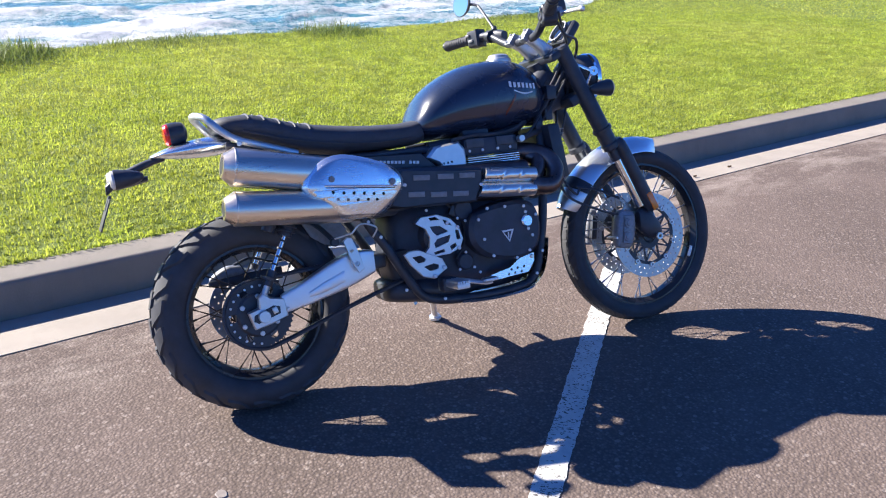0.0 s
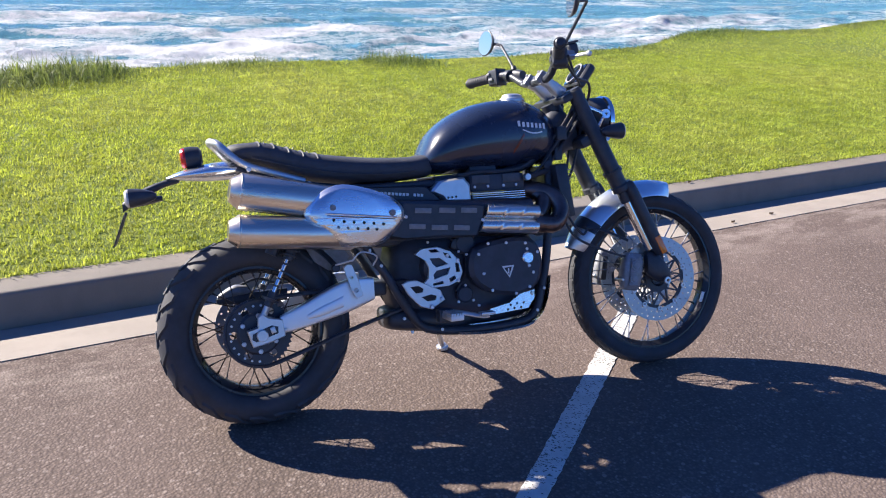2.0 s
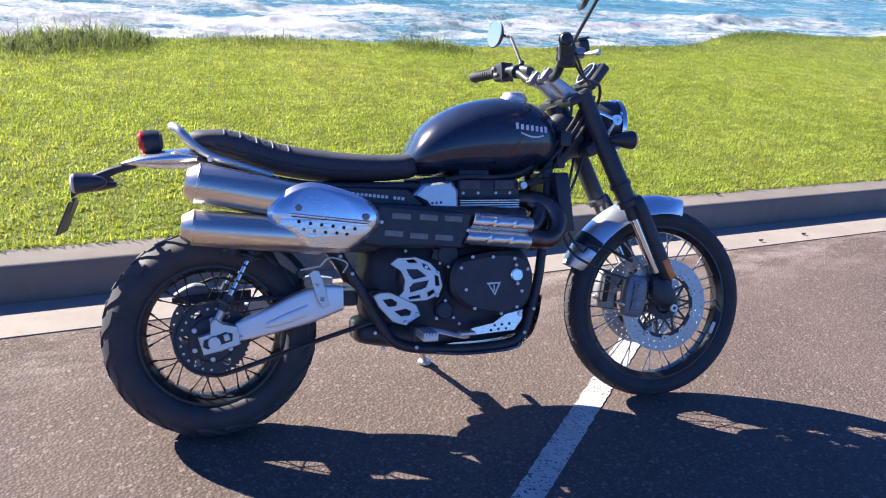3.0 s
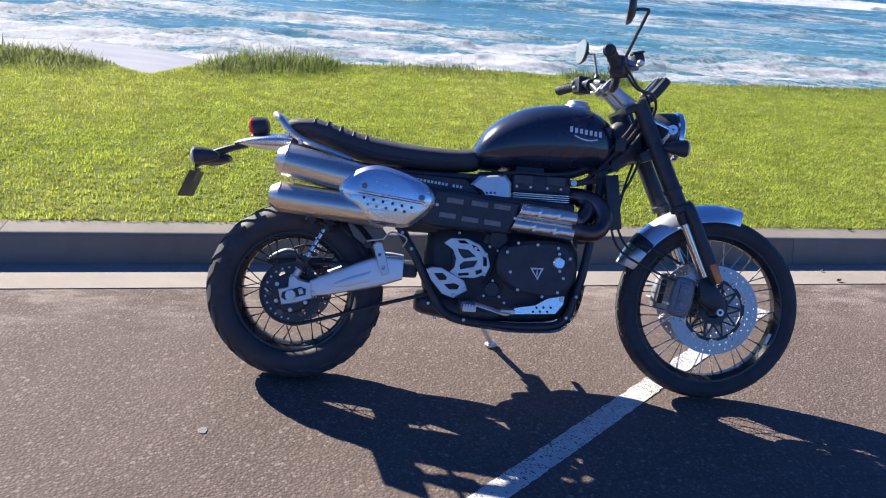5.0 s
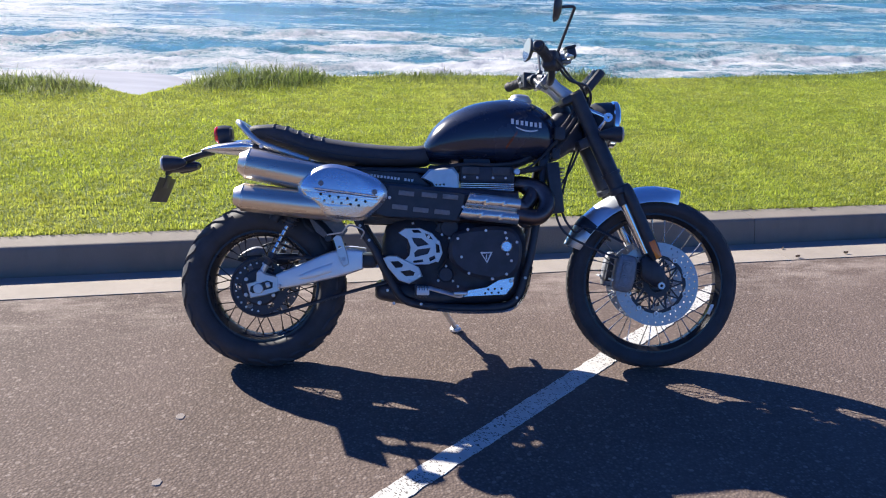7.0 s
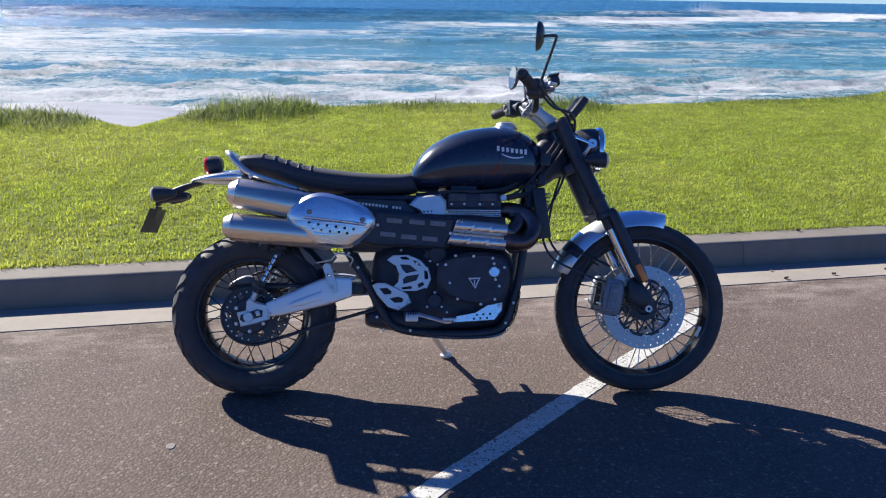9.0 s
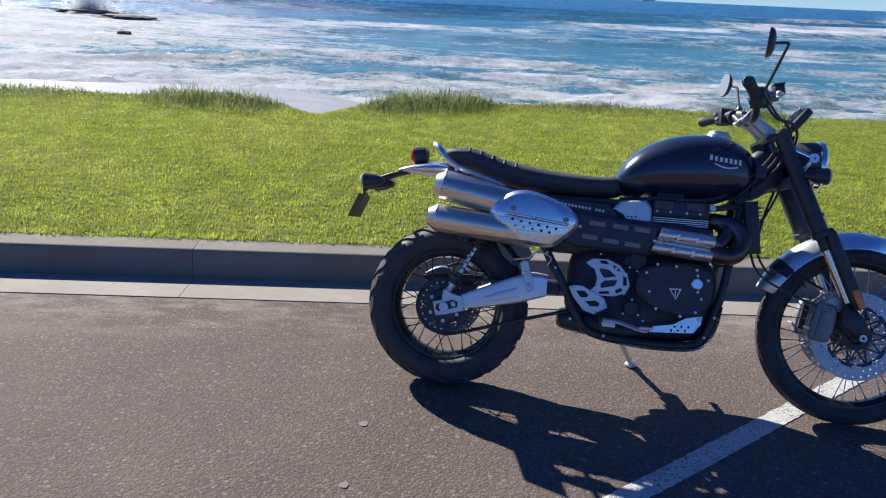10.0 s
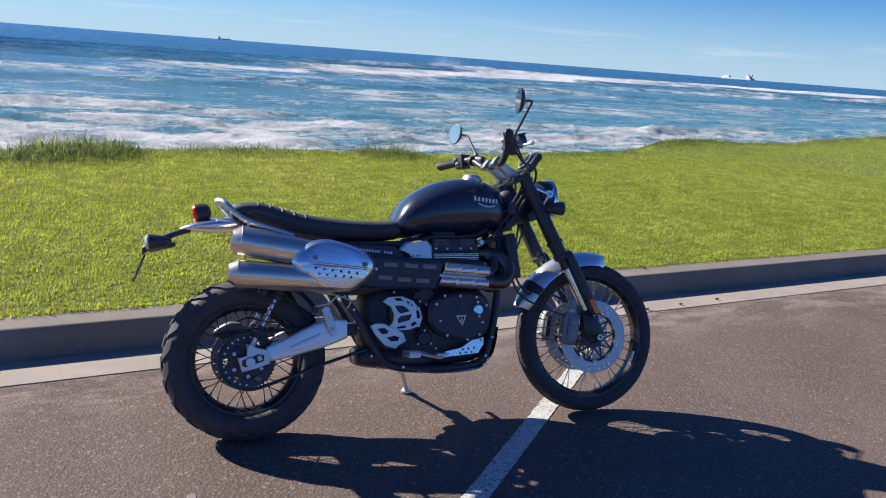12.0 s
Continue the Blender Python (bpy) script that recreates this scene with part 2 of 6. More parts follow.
def sea_material():
    """Water with foam: torn lace where there is little of it, nearly closed froth where there is much."""
    m, nodes, links, bsdf = shader("sea_water")
    foam = nodes.new("ShaderNodeAttribute")
    foam.attribute_name = "foam"
    shallow = nodes.new("ShaderNodeAttribute")
    shallow.attribute_name = "shallow"
    ruffled = nodes.new("ShaderNodeAttribute")
    ruffled.attribute_name = "ruffled"

    def calc(how, a, b, c=None):
        n = nodes.new("ShaderNodeMath")
        n.operation = how
        for sock, x in zip(n.inputs, (a, b, c)):
            if isinstance(x, bpy.types.NodeSocket):
                links.new(x, sock)
            elif x is not None:
                sock.default_value = x
        return n.outputs[0]

    def cells(scale, stretch, warp):
        vec = coords(nodes, links, stretch)
        shake = nodes.new("ShaderNodeTexNoise")
        shake.inputs["Scale"].default_value, shake.inputs["Detail"].default_value = scale * 0.8, 5.0
        links.new(vec, shake.inputs["Vector"])
        off = nodes.new("ShaderNodeVectorMath")
        off.operation = "MULTIPLY_ADD"
        links.new(shake.outputs["Color"], off.inputs[0])
        off.inputs[1].default_value = (warp, warp, 0)
        links.new(vec, off.inputs[2])
        v = nodes.new("ShaderNodeTexVoronoi")
        v.feature = "DISTANCE_TO_EDGE"
        v.inputs["Scale"].default_value = scale
        links.new(off.outputs[0], v.inputs["Vector"])
        return span(nodes, links, v.outputs["Distance"], 0.0, 0.42, 1.0, 0.0)

    broad = grain(nodes, links, coords(nodes, links, (0.35, 1.0, 1.0)), 0.07, 9.0, 0.70)
    torn = grain(nodes, links, coords(nodes, links, (0.4, 1.0, 1.0)), 0.42, 10.0, 0.80)
    fine = grain(nodes, links, coords(nodes, links, (1.0, 0.6, 1.0)), 4.5, 6.0, 0.80)
    net = calc("ADD", calc("MULTIPLY", cells(0.34, (0.5, 1.0, 1), 2.2), 0.5), calc("MULTIPLY", cells(1.1, (0.7, 1.0, 1), 0.8), 0.5))
    a = calc("ADD", span(nodes, links, broad, 0.28, 0.72, -0.42, 0.42), span(nodes, links, torn, 0.28, 0.72, -0.5, 0.5))
    a = calc("ADD", a, calc("MULTIPLY", net, 0.40))
    a = calc("ADD", a, span(nodes, links, fine, 0.3, 0.7, -0.28, 0.28))
    a = calc("ADD", a, foam.outputs["Fac"])
    # small whitecaps, drawn out along the crests
    caps = grain(nodes, links, coords(nodes, links, (0.30, 1.0, 1.0)), 0.55, 7.0, 0.72)
    a = calc("ADD", a, span(nodes, links, caps, 0.60, 0.78, 0.0, 0.6))
    streaks = grain(nodes, links, coords(nodes, links, (0.22, 1.0, 1.0)), 0.16, 10.0, 0.78)
    white = span(nodes, links, a, 0.56, 1.06)
    deep = blend(nodes, links, span(nodes, links, streaks, 0.36, 0.64), (0.003, 0.042, 0.105), (0.012, 0.120, 0.235))
    teal = blend(nodes, links, shallow.outputs["Fac"], deep, (0.100, 0.265, 0.320))
    # froth tone: thin gaps, and shade between the lumps put into the colour
    froth_mix = calc("ADD", calc("MULTIPLY", fine, 0.7), calc("MULTIPLY", net, 0.35))
    froth = blend(nodes, links, span(nodes, links, calc("ADD", froth_mix, calc("MULTIPLY", torn, 0.4)), 0.56, 0.86), (0.37, 0.42, 0.475), (0.69, 0.71, 0.735))
    links.new(blend(nodes, links, white, teal, froth), bsdf.inputs["Base Color"])
    water_rough = calc("ADD", span(nodes, links, ruffled.outputs["Fac"], 0.0, 1.0, 0.10, 0.25), span(nodes, links, torn, 0.35, 0.65, -0.08, 0.10))
    rough = nodes.new("ShaderNodeMix")
    links.new(white, rough.inputs[0])
    links.new(water_rough, rough.inputs[2])
    rough.inputs[3].default_value = 0.95
    links.new(rough.outputs[0], bsdf.inputs["Roughness"])
    bsdf.inputs["Specular IOR Level"].default_value = 0.18
    chop = grain(nodes, links, coords(nodes, links, (0.55, 1.0, 1.0)), 0.9, 9.0, 0.72)
    relief(nodes, links, calc("MULTIPLY_ADD", fine, span(nodes, links, white, 0.0, 1.0, 0.05, 0.35), chop), bsdf, 1.0, 0.40)
    return m


def unseen_ridge_material():
    m, nodes, links, bsdf = shader("dark_scrub")
    vec = coords(nodes, links)
    col = blend(nodes, links, span(nodes, links, grain(nodes, links, vec, 0.25, 7.0, 0.7), 0.3, 0.7), (0.025, 0.035, 0.014), (0.08, 0.09, 0.04))
    links.new(col, bsdf.inputs["Base Color"])
    bsdf.inputs["Roughness"].default_value = 0.95
    return m


M_ASPHALT, M_CONCRETE, M_PAINT = asphalt_material(), concrete_material("concrete", (0.258, 0.228, 0.195)), paint_line_material()
M_GUTTER = concrete_material("gutter_concrete", (0.37, 0.325, 0.28))
M_TURF, M_SAND, M_SEA = lawn_material(), sand_material(), sea_material()
M_BLADE = blade_material("lawn_blade", (0.235, 0.312, 0.040), (0.525, 0.592, 0.104), (0.60, 0.56, 0.19), 0.36)
M_TALL = blade_material("tall_blade", (0.05, 0.090, 0.024), (0.27, 0.34, 0.11), (0.38, 0.37, 0.17), 0.35, (1.1, 1.08, 0.75))
M_UNSEEN_RIDGE = unseen_ridge_material()
M_SPRAY = blade_material("white_spray", (0.80, 0.83, 0.87), (0.90, 0.91, 0.93), (0.9, 0.9, 0.92), 0.1, (1.0, 1.0, 1.0))

# ---- building helpers ----


def solid(name, bm, material, parent=None, label="", smooth=35.0, m=None):
    """Turns a bmesh into one mesh object."""
    bmesh.ops.recalc_face_normals(bm, faces=bm.faces)
    me = bpy.data.meshes.new(name)
    bm.to_mesh(me)
    bm.free()
    if smooth:
        me.polygons.foreach_set("use_smooth", [True] * len(me.polygons))
        me.set_sharp_from_angle(angle=radians(smooth))
    me.materials.append(material)
    ob = new(name, me)
    if parent:
        ob.parent = parent
    if m is not None:
        ob.matrix_basis = m
    return tagged(ob, label)


part = solid


def again(ob, m, parent=None):
    """One more piece on the same mesh."""
    o = new(ob.name.split(".")[0], ob.data)
    o.parent = parent or ob.parent
    o.matrix_basis = m
    return o


def arrays(name, verts, faces, material, parent=None):
    me = bpy.data.meshes.new(name)
    n, k = faces.shape
    me.vertices.add(len(verts))
    me.vertices.foreach_set("co", np.asarray(verts, dtype=np.float32).ravel())
    me.loops.add(n * k)
    me.loops.foreach_set("vertex_index", faces.astype(np.int32).ravel())
    me.polygons.add(n)
    me.polygons.foreach_set("loop_start", np.arange(0, n * k, k, dtype=np.int32))
    me.update(calc_edges=True)
    me.materials.append(material)
    ob = new(name, me)
    ob.parent = parent
    return ob


def ring_bridge(bm, rings, closed=True, cap=True):
    for p, q in zip(rings, rings[1:]):
        k = len(p)
        for i in range(k if closed else k - 1):
            bm.faces.new((p[i], p[(i + 1) % k], q[(i + 1) % k], q[i]))
    if cap and closed:
        bm.faces.new(rings[0][::-1])
        bm.faces.new(rings[-1])


def smooth_all(ob):
    ob.data.polygons.foreach_set("use_smooth", [True] * len(ob.data.polygons))


# ---- setting: car park, kerb, lawn, beach, sea ----
KERB = math.atan(0.182)             # the kerb runs at this angle to the motorcycle
KX, KY = math.cos(KERB), math.sin(KERB)
AT = Matrix.Translation((0, 0.821, 0)) @ Matrix.Rotation(KERB, 4, "Z")   # x along the gutter's edge, y towards the sea


def sheet(name, s0, s1, n0, n1, z, material, steps=1):
    bm = bmesh.new()
    bmesh.ops.create_grid(bm, x_segments=steps, y_segments=steps, size=0.5)
    for v in bm.verts:
        v.co = (s0 + (v.co.x + 0.5) * (s1 - s0), n0 + (v.co.y + 0.5) * (n1 - n0), z)
    return solid(name, bm, material, m=AT, smooth=0)


tagged(sheet("road", -400, 400, -600, 0.0, 0.0, M_ASPHALT), "grey asphalt car park with pale worn aggregate", "asphalt", kind="structure")
tagged(sheet("ground", -600, 600, 0.0, 7.0, -0.15, M_SAND), "sandy soil under kerb and lawn", "ground", kind="structure")

# kerb and gutter, cast in lengths with open joints
JOINTS = [-1.43 + 4.1 * k for k in range(-3, 8)]
GUT, TOP, BACK = 0.330, 0.132, 0.525


def cast_length(profile, length):
    bm = bmesh.new()
    rings = []
    for s in (0.0, length):
        rings.append([bm.verts.new((s, y, z)) for y, z in profile])
    k = len(profile)
    for i in range(k):
        bm.faces.new((rings[0][i], rings[0][(i + 1) % k], rings[1][(i + 1) % k], rings[1][i]))
    bm.faces.new(rings[0][::-1])
    bm.faces.new(rings[1])
    return bm


def round_corner(cy, cz, r, a0, a1, n=5):
    return [(cy + r * math.cos(radians(a0 + (a1 - a0) * i / n)), cz + r * math.sin(radians(a0 + (a1 - a0) * i / n))) for i in range(n + 1)]


kerb_profile = [(GUT - 0.01, -0.16), (GUT, -0.030), (GUT + 0.002, 0.0)] + round_corner(GUT + 0.056, TOP - 0.026, 0.026, 168, 92, 6) + [(BACK, TOP + 0.006), (BACK, -0.16)]
gutter_profile = [(0.0, -0.16), (0.0, 0.004), (0.16, 0.0), (GUT - 0.006, -0.012), (GUT - 0.006, -0.16)]
kerb = tagged(new("kerb"), "pale concrete kerb cast in long lengths beside the lawn", "kerb", kind="structure")
gutter = tagged(new("gutter"), "flat pale concrete gutter strip along the kerb", "gutter", kind="structure")
kerb.matrix_basis = gutter.matrix_basis = AT
for thing, profile, name, mat, skew in ((kerb, kerb_profile, "kerb_length", M_CONCRETE, 0.0), (gutter, gutter_profile, "gutter_slab", M_GUTTER, 0.02)):
    first = None
    for a, b in zip(JOINTS, JOINTS[1:]):
        where = Matrix.Translation((a + 0.0015 + skew, 0, 0))
        if first is None:
            first = solid(name, cast_length(profile, 4.097), mat, thing, m=where)
        else:
            again(first, where)
    far = [(-150, JOINTS[0]), (JOINTS[-1], 150)]
    for a, b in far:
        solid(name, cast_length(profile, b - a - 0.012), mat, thing, m=Matrix.Translation((a, 0, 0)))

# painted bay lines
def bay_line(s, n0, length, label):
    bm = bmesh.new()
    random.seed(5)
    w, k = 0.084, int(length / 0.02)
    rows = []
    for i in range(k + 1):
        y = -length * i / k
        e0, e1 = random.uniform(-0.003, 0.003), random.uniform(-0.003, 0.003)
        rows.append([bm.verts.new((-w / 2 + e0, y, 0)), bm.verts.new((-w / 2 + e0, y, 0.003)), bm.verts.new((w / 2 + e1, y, 0.003)), bm.verts.new((w / 2 + e1, y, 0))])
    for p, q in zip(rows, rows[1:]):
        for i in range(3):
            bm.faces.new((p[i], p[i + 1], q[i + 1], q[i]))
    ob = solid("bay_line", bm, M_PAINT, smooth=0)
    return tagged(ob, label, "road marking", "parking bay lines", "structure")


LINE = math.atan2(0.881 + 0.804, 2.03 - 0.5)      # heading of the bay lines
for (x, y), length in (((2.098, 0.893), 6.0), ((-2.235, 0.235), 6.0)):
    ob = bay_line(0, 0, length, "worn white painted parking bay line on asphalt")
    ob.matrix_basis = Matrix.Translation((x, y, 0)) @ Matrix.Rotation(LINE - math.pi / 2, 4, "Z")

# small litter of the car park: dry leaves in the gutter, trodden gum on the asphalt
M_LEAF = plain("dry_leaf", (0.24, 0.17, 0.10), 0.75, vary=0.4, scale=40)
M_GUM = plain("trodden_gum", (0.22, 0.19, 0.175), 0.8, vary=0.2, scale=60, bump=0.3)


def dry_leaf(x, y, z, length, turn):
    """A curled pointed leaf with a raised rim and a short stalk."""
    bm = bmesh.new()
    rows = []
    for i in range(7):
        t = i / 6
        w = 0.22 * length * math.sin(math.pi * min(1.0, t * 0.97 + 0.03)) ** 0.8
        rows.append([bm.verts.new((length * (t - 0.5), v * w, 0.010 * v * v + 0.012 * (t - 0.5) ** 2 + up)) for v, up in ((-1, 0), (0, 0), (1, 0), (1, 0.0012), (0, 0.0012), (-1, 0.0012))])
    ring_bridge(bm, rows)
    leaf = solid("dry_leaf", bm, M_LEAF, smooth=60, m=Matrix.Translation((x, y, z)) @ Matrix.Rotation(radians(turn), 4, "Z"))
    return tagged(leaf, "curled brown dry leaf lying by the kerb", "leaf", "dry leaves")


def gum_spot(x, y, r):
    bm = bmesh.new()
    top, low = [], []
    for i in range(14):
        t = 2 * math.pi * i / 14
        k = r * (1 + 0.16 * math.sin(2 * t + x * 9) + 0.08 * math.sin(5 * t))
        top.append(bm.verts.new((0.8 * k * math.cos(t), 0.8 * k * math.sin(t), 0.003)))
        low.append(bm.verts.new((k * math.cos(t), k * math.sin(t), -0.001)))
    ring_bridge(bm, [low, top])
    return tagged(solid("gum_spot", bm, M_GUM, smooth=40, m=Matrix.Translation((x, y, 0))), "flat pale trodden gum on the asphalt", "litter", "gum spots")


for x, y, z, length, turn in ((2.698, 1.343, 0.005, 0.032, 20), (3.01, 1.424, 0.004, 0.028, 5), (2.677, 1.497, -0.002, 0.02, 60), (2.984, 1.861, 0.138, 0.03, 15), (3.368, 1.512, 0.003, 0.028, -10)):
    dry_leaf(x, y, z, length, turn)
for x, y, r in ((-0.218, -0.408, 0.020), (-0.185, -0.788, 0.019)):
    gum_spot(x, y, r)

# lawn: its seaward edge, in gutter coordinates
EDGE_S = np.array([-60, -14, -4.7, -3.2, -2.4, -1.7, -1.28, -0.92, -0.2, 0.7, 1.6, 2.6, 4.0, 5.2, 7.8, 9.7, 11.3, 14.2, 20, 30, 60])
EDGE_N = np.array([5.9, 5.9, 5.75, 5.62, 5.45, 5.15, 4.60, 5.30, 5.72, 6.05, 6.2, 6.2, 5.85, 5.8, 6.3, 7.2, 7.4, 8.2, 10, 12, 14])


def edge(s):
    return np.interp(s, EDGE_S, EDGE_N)


def lawn_height(s, n):
    """The turf swells softly, lifts towards its edge and has a low mound at the far end."""
    s, n = np.asarray(s, float), np.asarray(n, float)
    e = edge(s)
    h = 0.134 + 0.012 * np.sin(s * 0.9 + n * 0.5) * np.clip((n - 0.4) / 1.5, 0, 1)
    h = h + 0.116 * np.clip((n - 0.4) / np.maximum(e - 0.4, 1), 0, 1)
    h = h + 0.09 * np.exp(-((s - 10.4) / 1.5) ** 2 - ((n - 6.9) / 1.2) ** 2)
    drop = np.clip((n - e + 0.25) / 1.2, 0, 3)
    return h - 0.55 * drop ** 1.5


def lawn_sheet():
    ss = np.concatenate((np.linspace(-60, -9, 40), np.linspace(-8.8, 22, 240), np.linspace(23, 60, 40)))
    tt = np.linspace(0, 1, 60)
    S, T = np.meshgrid(ss, tt, indexing="ij")
    N = BACK + 0.004 + T * (edge(S) + 1.6 - BACK)
    Z = lawn_height(S, N)
    V = np.stack((S, N, Z), -1).reshape(-1, 3)
    i = np.arange(len(ss) - 1)[:, None] * len(tt) + np.arange(len(tt) - 1)[None]
    F = np.stack((i, i + len(tt), i + len(tt) + 1, i + 1), -1).reshape(-1, 4)
    ob = arrays("lawn", V, F, M_TURF)
    smooth_all(ob)
    ob.matrix_basis = AT
    return tagged(ob, "mown bright green lawn between kerb and beach", "lawn", kind="structure")


lawn_sheet()


def blades(name, s, n, height, width, material, lean=0.55, seed=1, short=False):
    """One blade at each place: a narrow base, a wide middle and a drooping tip; short: cut blades, one straight leaf each."""
    rng = np.random.default_rng(seed)
    k = len(s)
    z = lawn_height(s, n)
    turn, tilt = rng.uniform(0, 2 * np.pi, k), (np.abs(rng.normal(0, lean, k)) if lean > 0 else rng.uniform(0.25, -lean, k))
    dirx, diry = np.cos(turn), np.sin(turn)
    h = height * rng.uniform(0.55, 1.25, k)
    w = width * rng.uniform(0.7, 1.2, k)
    base = np.stack((s, n, z - 0.004), -1)
    side = np.stack((-diry, dirx, np.zeros(k)), -1) * (w / 2)[:, None]
    out = np.stack((dirx, diry, np.zeros(k)), -1)
    up = np.array([0, 0, 1.0])
    mid = (out * (0.5 * np.sin(tilt * 0.6))[:, None] + up * (0.5 * np.cos(tilt * 0.6))[:, None]) * h[:, None]
    bend = np.minimum(tilt * 1.7, 2.0)
    tip = mid + (out * (0.5 * np.sin(bend))[:, None] + up * (0.5 * np.cos(bend))[:, None]) * h[:, None]
    if short:
        V = np.stack((base - side, base + side, base + mid * 1.15 + (tip - mid) * 0.85), 1).reshape(-1, 3)
        ob = arrays(name, V, np.arange(3 * k).reshape(-1, 3), material)
        ob.matrix_basis = AT
        return ob
    V = np.stack((base, base + mid - side, base + mid + side, base + tip), 1).reshape(-1, 3)
    i = np.arange(k)[:, None] * 4
    F = np.concatenate((i + np.array([[0, 2, 1]]), i + np.array([[1, 2, 3]])), 1).reshape(-1, 3)
    ob = arrays(name, V, F, material)
    ob.matrix_basis = AT
    return ob


def scatter(rng, s0, s1, n0, density, reach=None):
    area = (s1 - s0) * 10.0
    k = int(area * density)
    s, n = rng.uniform(s0, s1, k), rng.uniform(n0, n0 + 10.0, k)
    keep = n < edge(s) + 0.35
    return s[keep], n[keep]


rng = np.random.default_rng(11)
s, n = scatter(rng, -9.0, 11.0, BACK + 0.01, 17000)
far_off = np.hypot(s - 0.5, n + 3.4)
keep = rng.random(len(s)) < np.clip(1.55 - far_off / 11.0, 0.32, 1.0)
s, n = s[keep], n[keep]
lump = np.zeros(len(s))
for k in range(9):
    turn, wave, ph = rng.uniform(0, np.pi), rng.uniform(0.05, 0.16), rng.uniform(0, 6.3)
    lump += np.sin((s * math.cos(turn) + n * math.sin(turn)) * 2 * np.pi / wave + ph + 2.0 * np.sin(s * 2.1 * (k + 1) / 3 + n))
lump = np.clip(0.5 + lump / 6.0, 0, 1)
keep = rng.random(len(s)) < 0.6 + 0.4 * lump
s, n, lump = s[keep], n[keep], lump[keep]
tagged(blades("grass", s, n, 0.021 + 0.011 * lump, 0.0098, M_BLADE, -1.45, 2, True), "short mown bright green grass blades of the lawn", "grass", kind="stuff")
s, n = scatter(rng, 11.0, 34.0, BACK + 0.01, 800)
tagged(blades("grass", s, n, 0.032, 0.016, M_BLADE, -1.5, 3), "short mown yellow-green grass on the far lawn", "grass", kind="stuff")
# ragged fringe that hangs over the kerb
s = rng.uniform(-9, 14, 9000)
n = BACK + 0.012 + rng.normal(0.0, 0.014, 9000)
tagged(blades("grass_fringe", s, n, 0.035, 0.006, M_BLADE, 0.9, 4), "uneven grass fringe along the kerb's back edge", "grass", kind="stuff")


# tall tufts along the seaward edge, thin or missing in the sandy gap
def tall_grass():
    rng = np.random.default_rng(21)
    k = 260000
    s = rng.uniform(-16, 32, k)
    off = rng.normal(-0.12, 0.34, k)
    clump = 0.5 + 0.5 * np.sin(s * 1.9 + 1.2 * np.sin(s * 0.77)) * np.cos(s * 0.61 + 0.5)
    dense = 0.15 + 0.35 * clump
    height = 0.04 + 0.035 * clump
    for c, w, d, h in ((-2.5, 0.85, 0.95, 0.17), (-0.12, 0.78, 1.0, 0.21), (-4.6, 0.8, 0.45, 0.12), (3.6, 0.45, 0.6, 0.15), (1.7, 0.8, 0.4, 0.11), (10.3, 1.4, 0.35, 0.11)):
        g = np.exp(-((s - c) / w) ** 4)
        dense, height = np.maximum(dense, d * g), np.maximum(height, h * g)
    gap = np.exp(-((s + 1.28) / 0.30) ** 4)
    dense, height = dense * (1 - gap), height * (1 - 0.7 * gap)
    keep = rng.random(k) < dense
    s, off, height = s[keep], off[keep], height[keep]
    ob = blades("tall_grass", s, edge(s) + off, height * rng.uniform(0.35, 1.3, len(s)), 0.0075, M_TALL, -1.7, 22)
    return tagged(ob, "long unmown green grass tufts along the lawn's sea edge", "grass", kind="stuff")


tall_grass()

SEA = -3.0


def beach():
    ss = np.concatenate((np.linspace(-600, -60, 20), np.linspace(-55, 80, 120), np.linspace(90, 600, 20)))
    nn = np.concatenate((np.linspace(3.0, 40, 60), np.linspace(42, 90, 12)))
    S, N = np.meshgrid(ss, nn, indexing="ij")
    d = N - np.minimum(edge(S), 9.0)
    Z = -0.35 - np.clip(d, -2, 0.8) * 0.9 - np.clip(d - 0.8, 0, 200) * (0.086 + 0.075 * np.clip((S + 0.6) / 2.0, 0, 1)) + 0.35 * np.clip((-S - 1.0) / 6.0, 0, 1) * np.clip(d / 6.0, 0, 1)
    Z = np.where(d < -0.4, -0.3, Z)
    V = np.stack((S, N, Z), -1).reshape(-1, 3)
    k = len(nn)
    i = np.arange(len(ss) - 1)[:, None] * k + np.arange(k - 1)[None]
    F = np.stack((i, i + k, i + k + 1, i + 1), -1).reshape(-1, 4)
    ob = arrays("beach", V, F, M_SAND)
    smooth_all(ob)
    ob.matrix_basis = AT
    return tagged(ob, "smooth wet grey sand sloping to the surf", "beach", kind="structure")


beach()


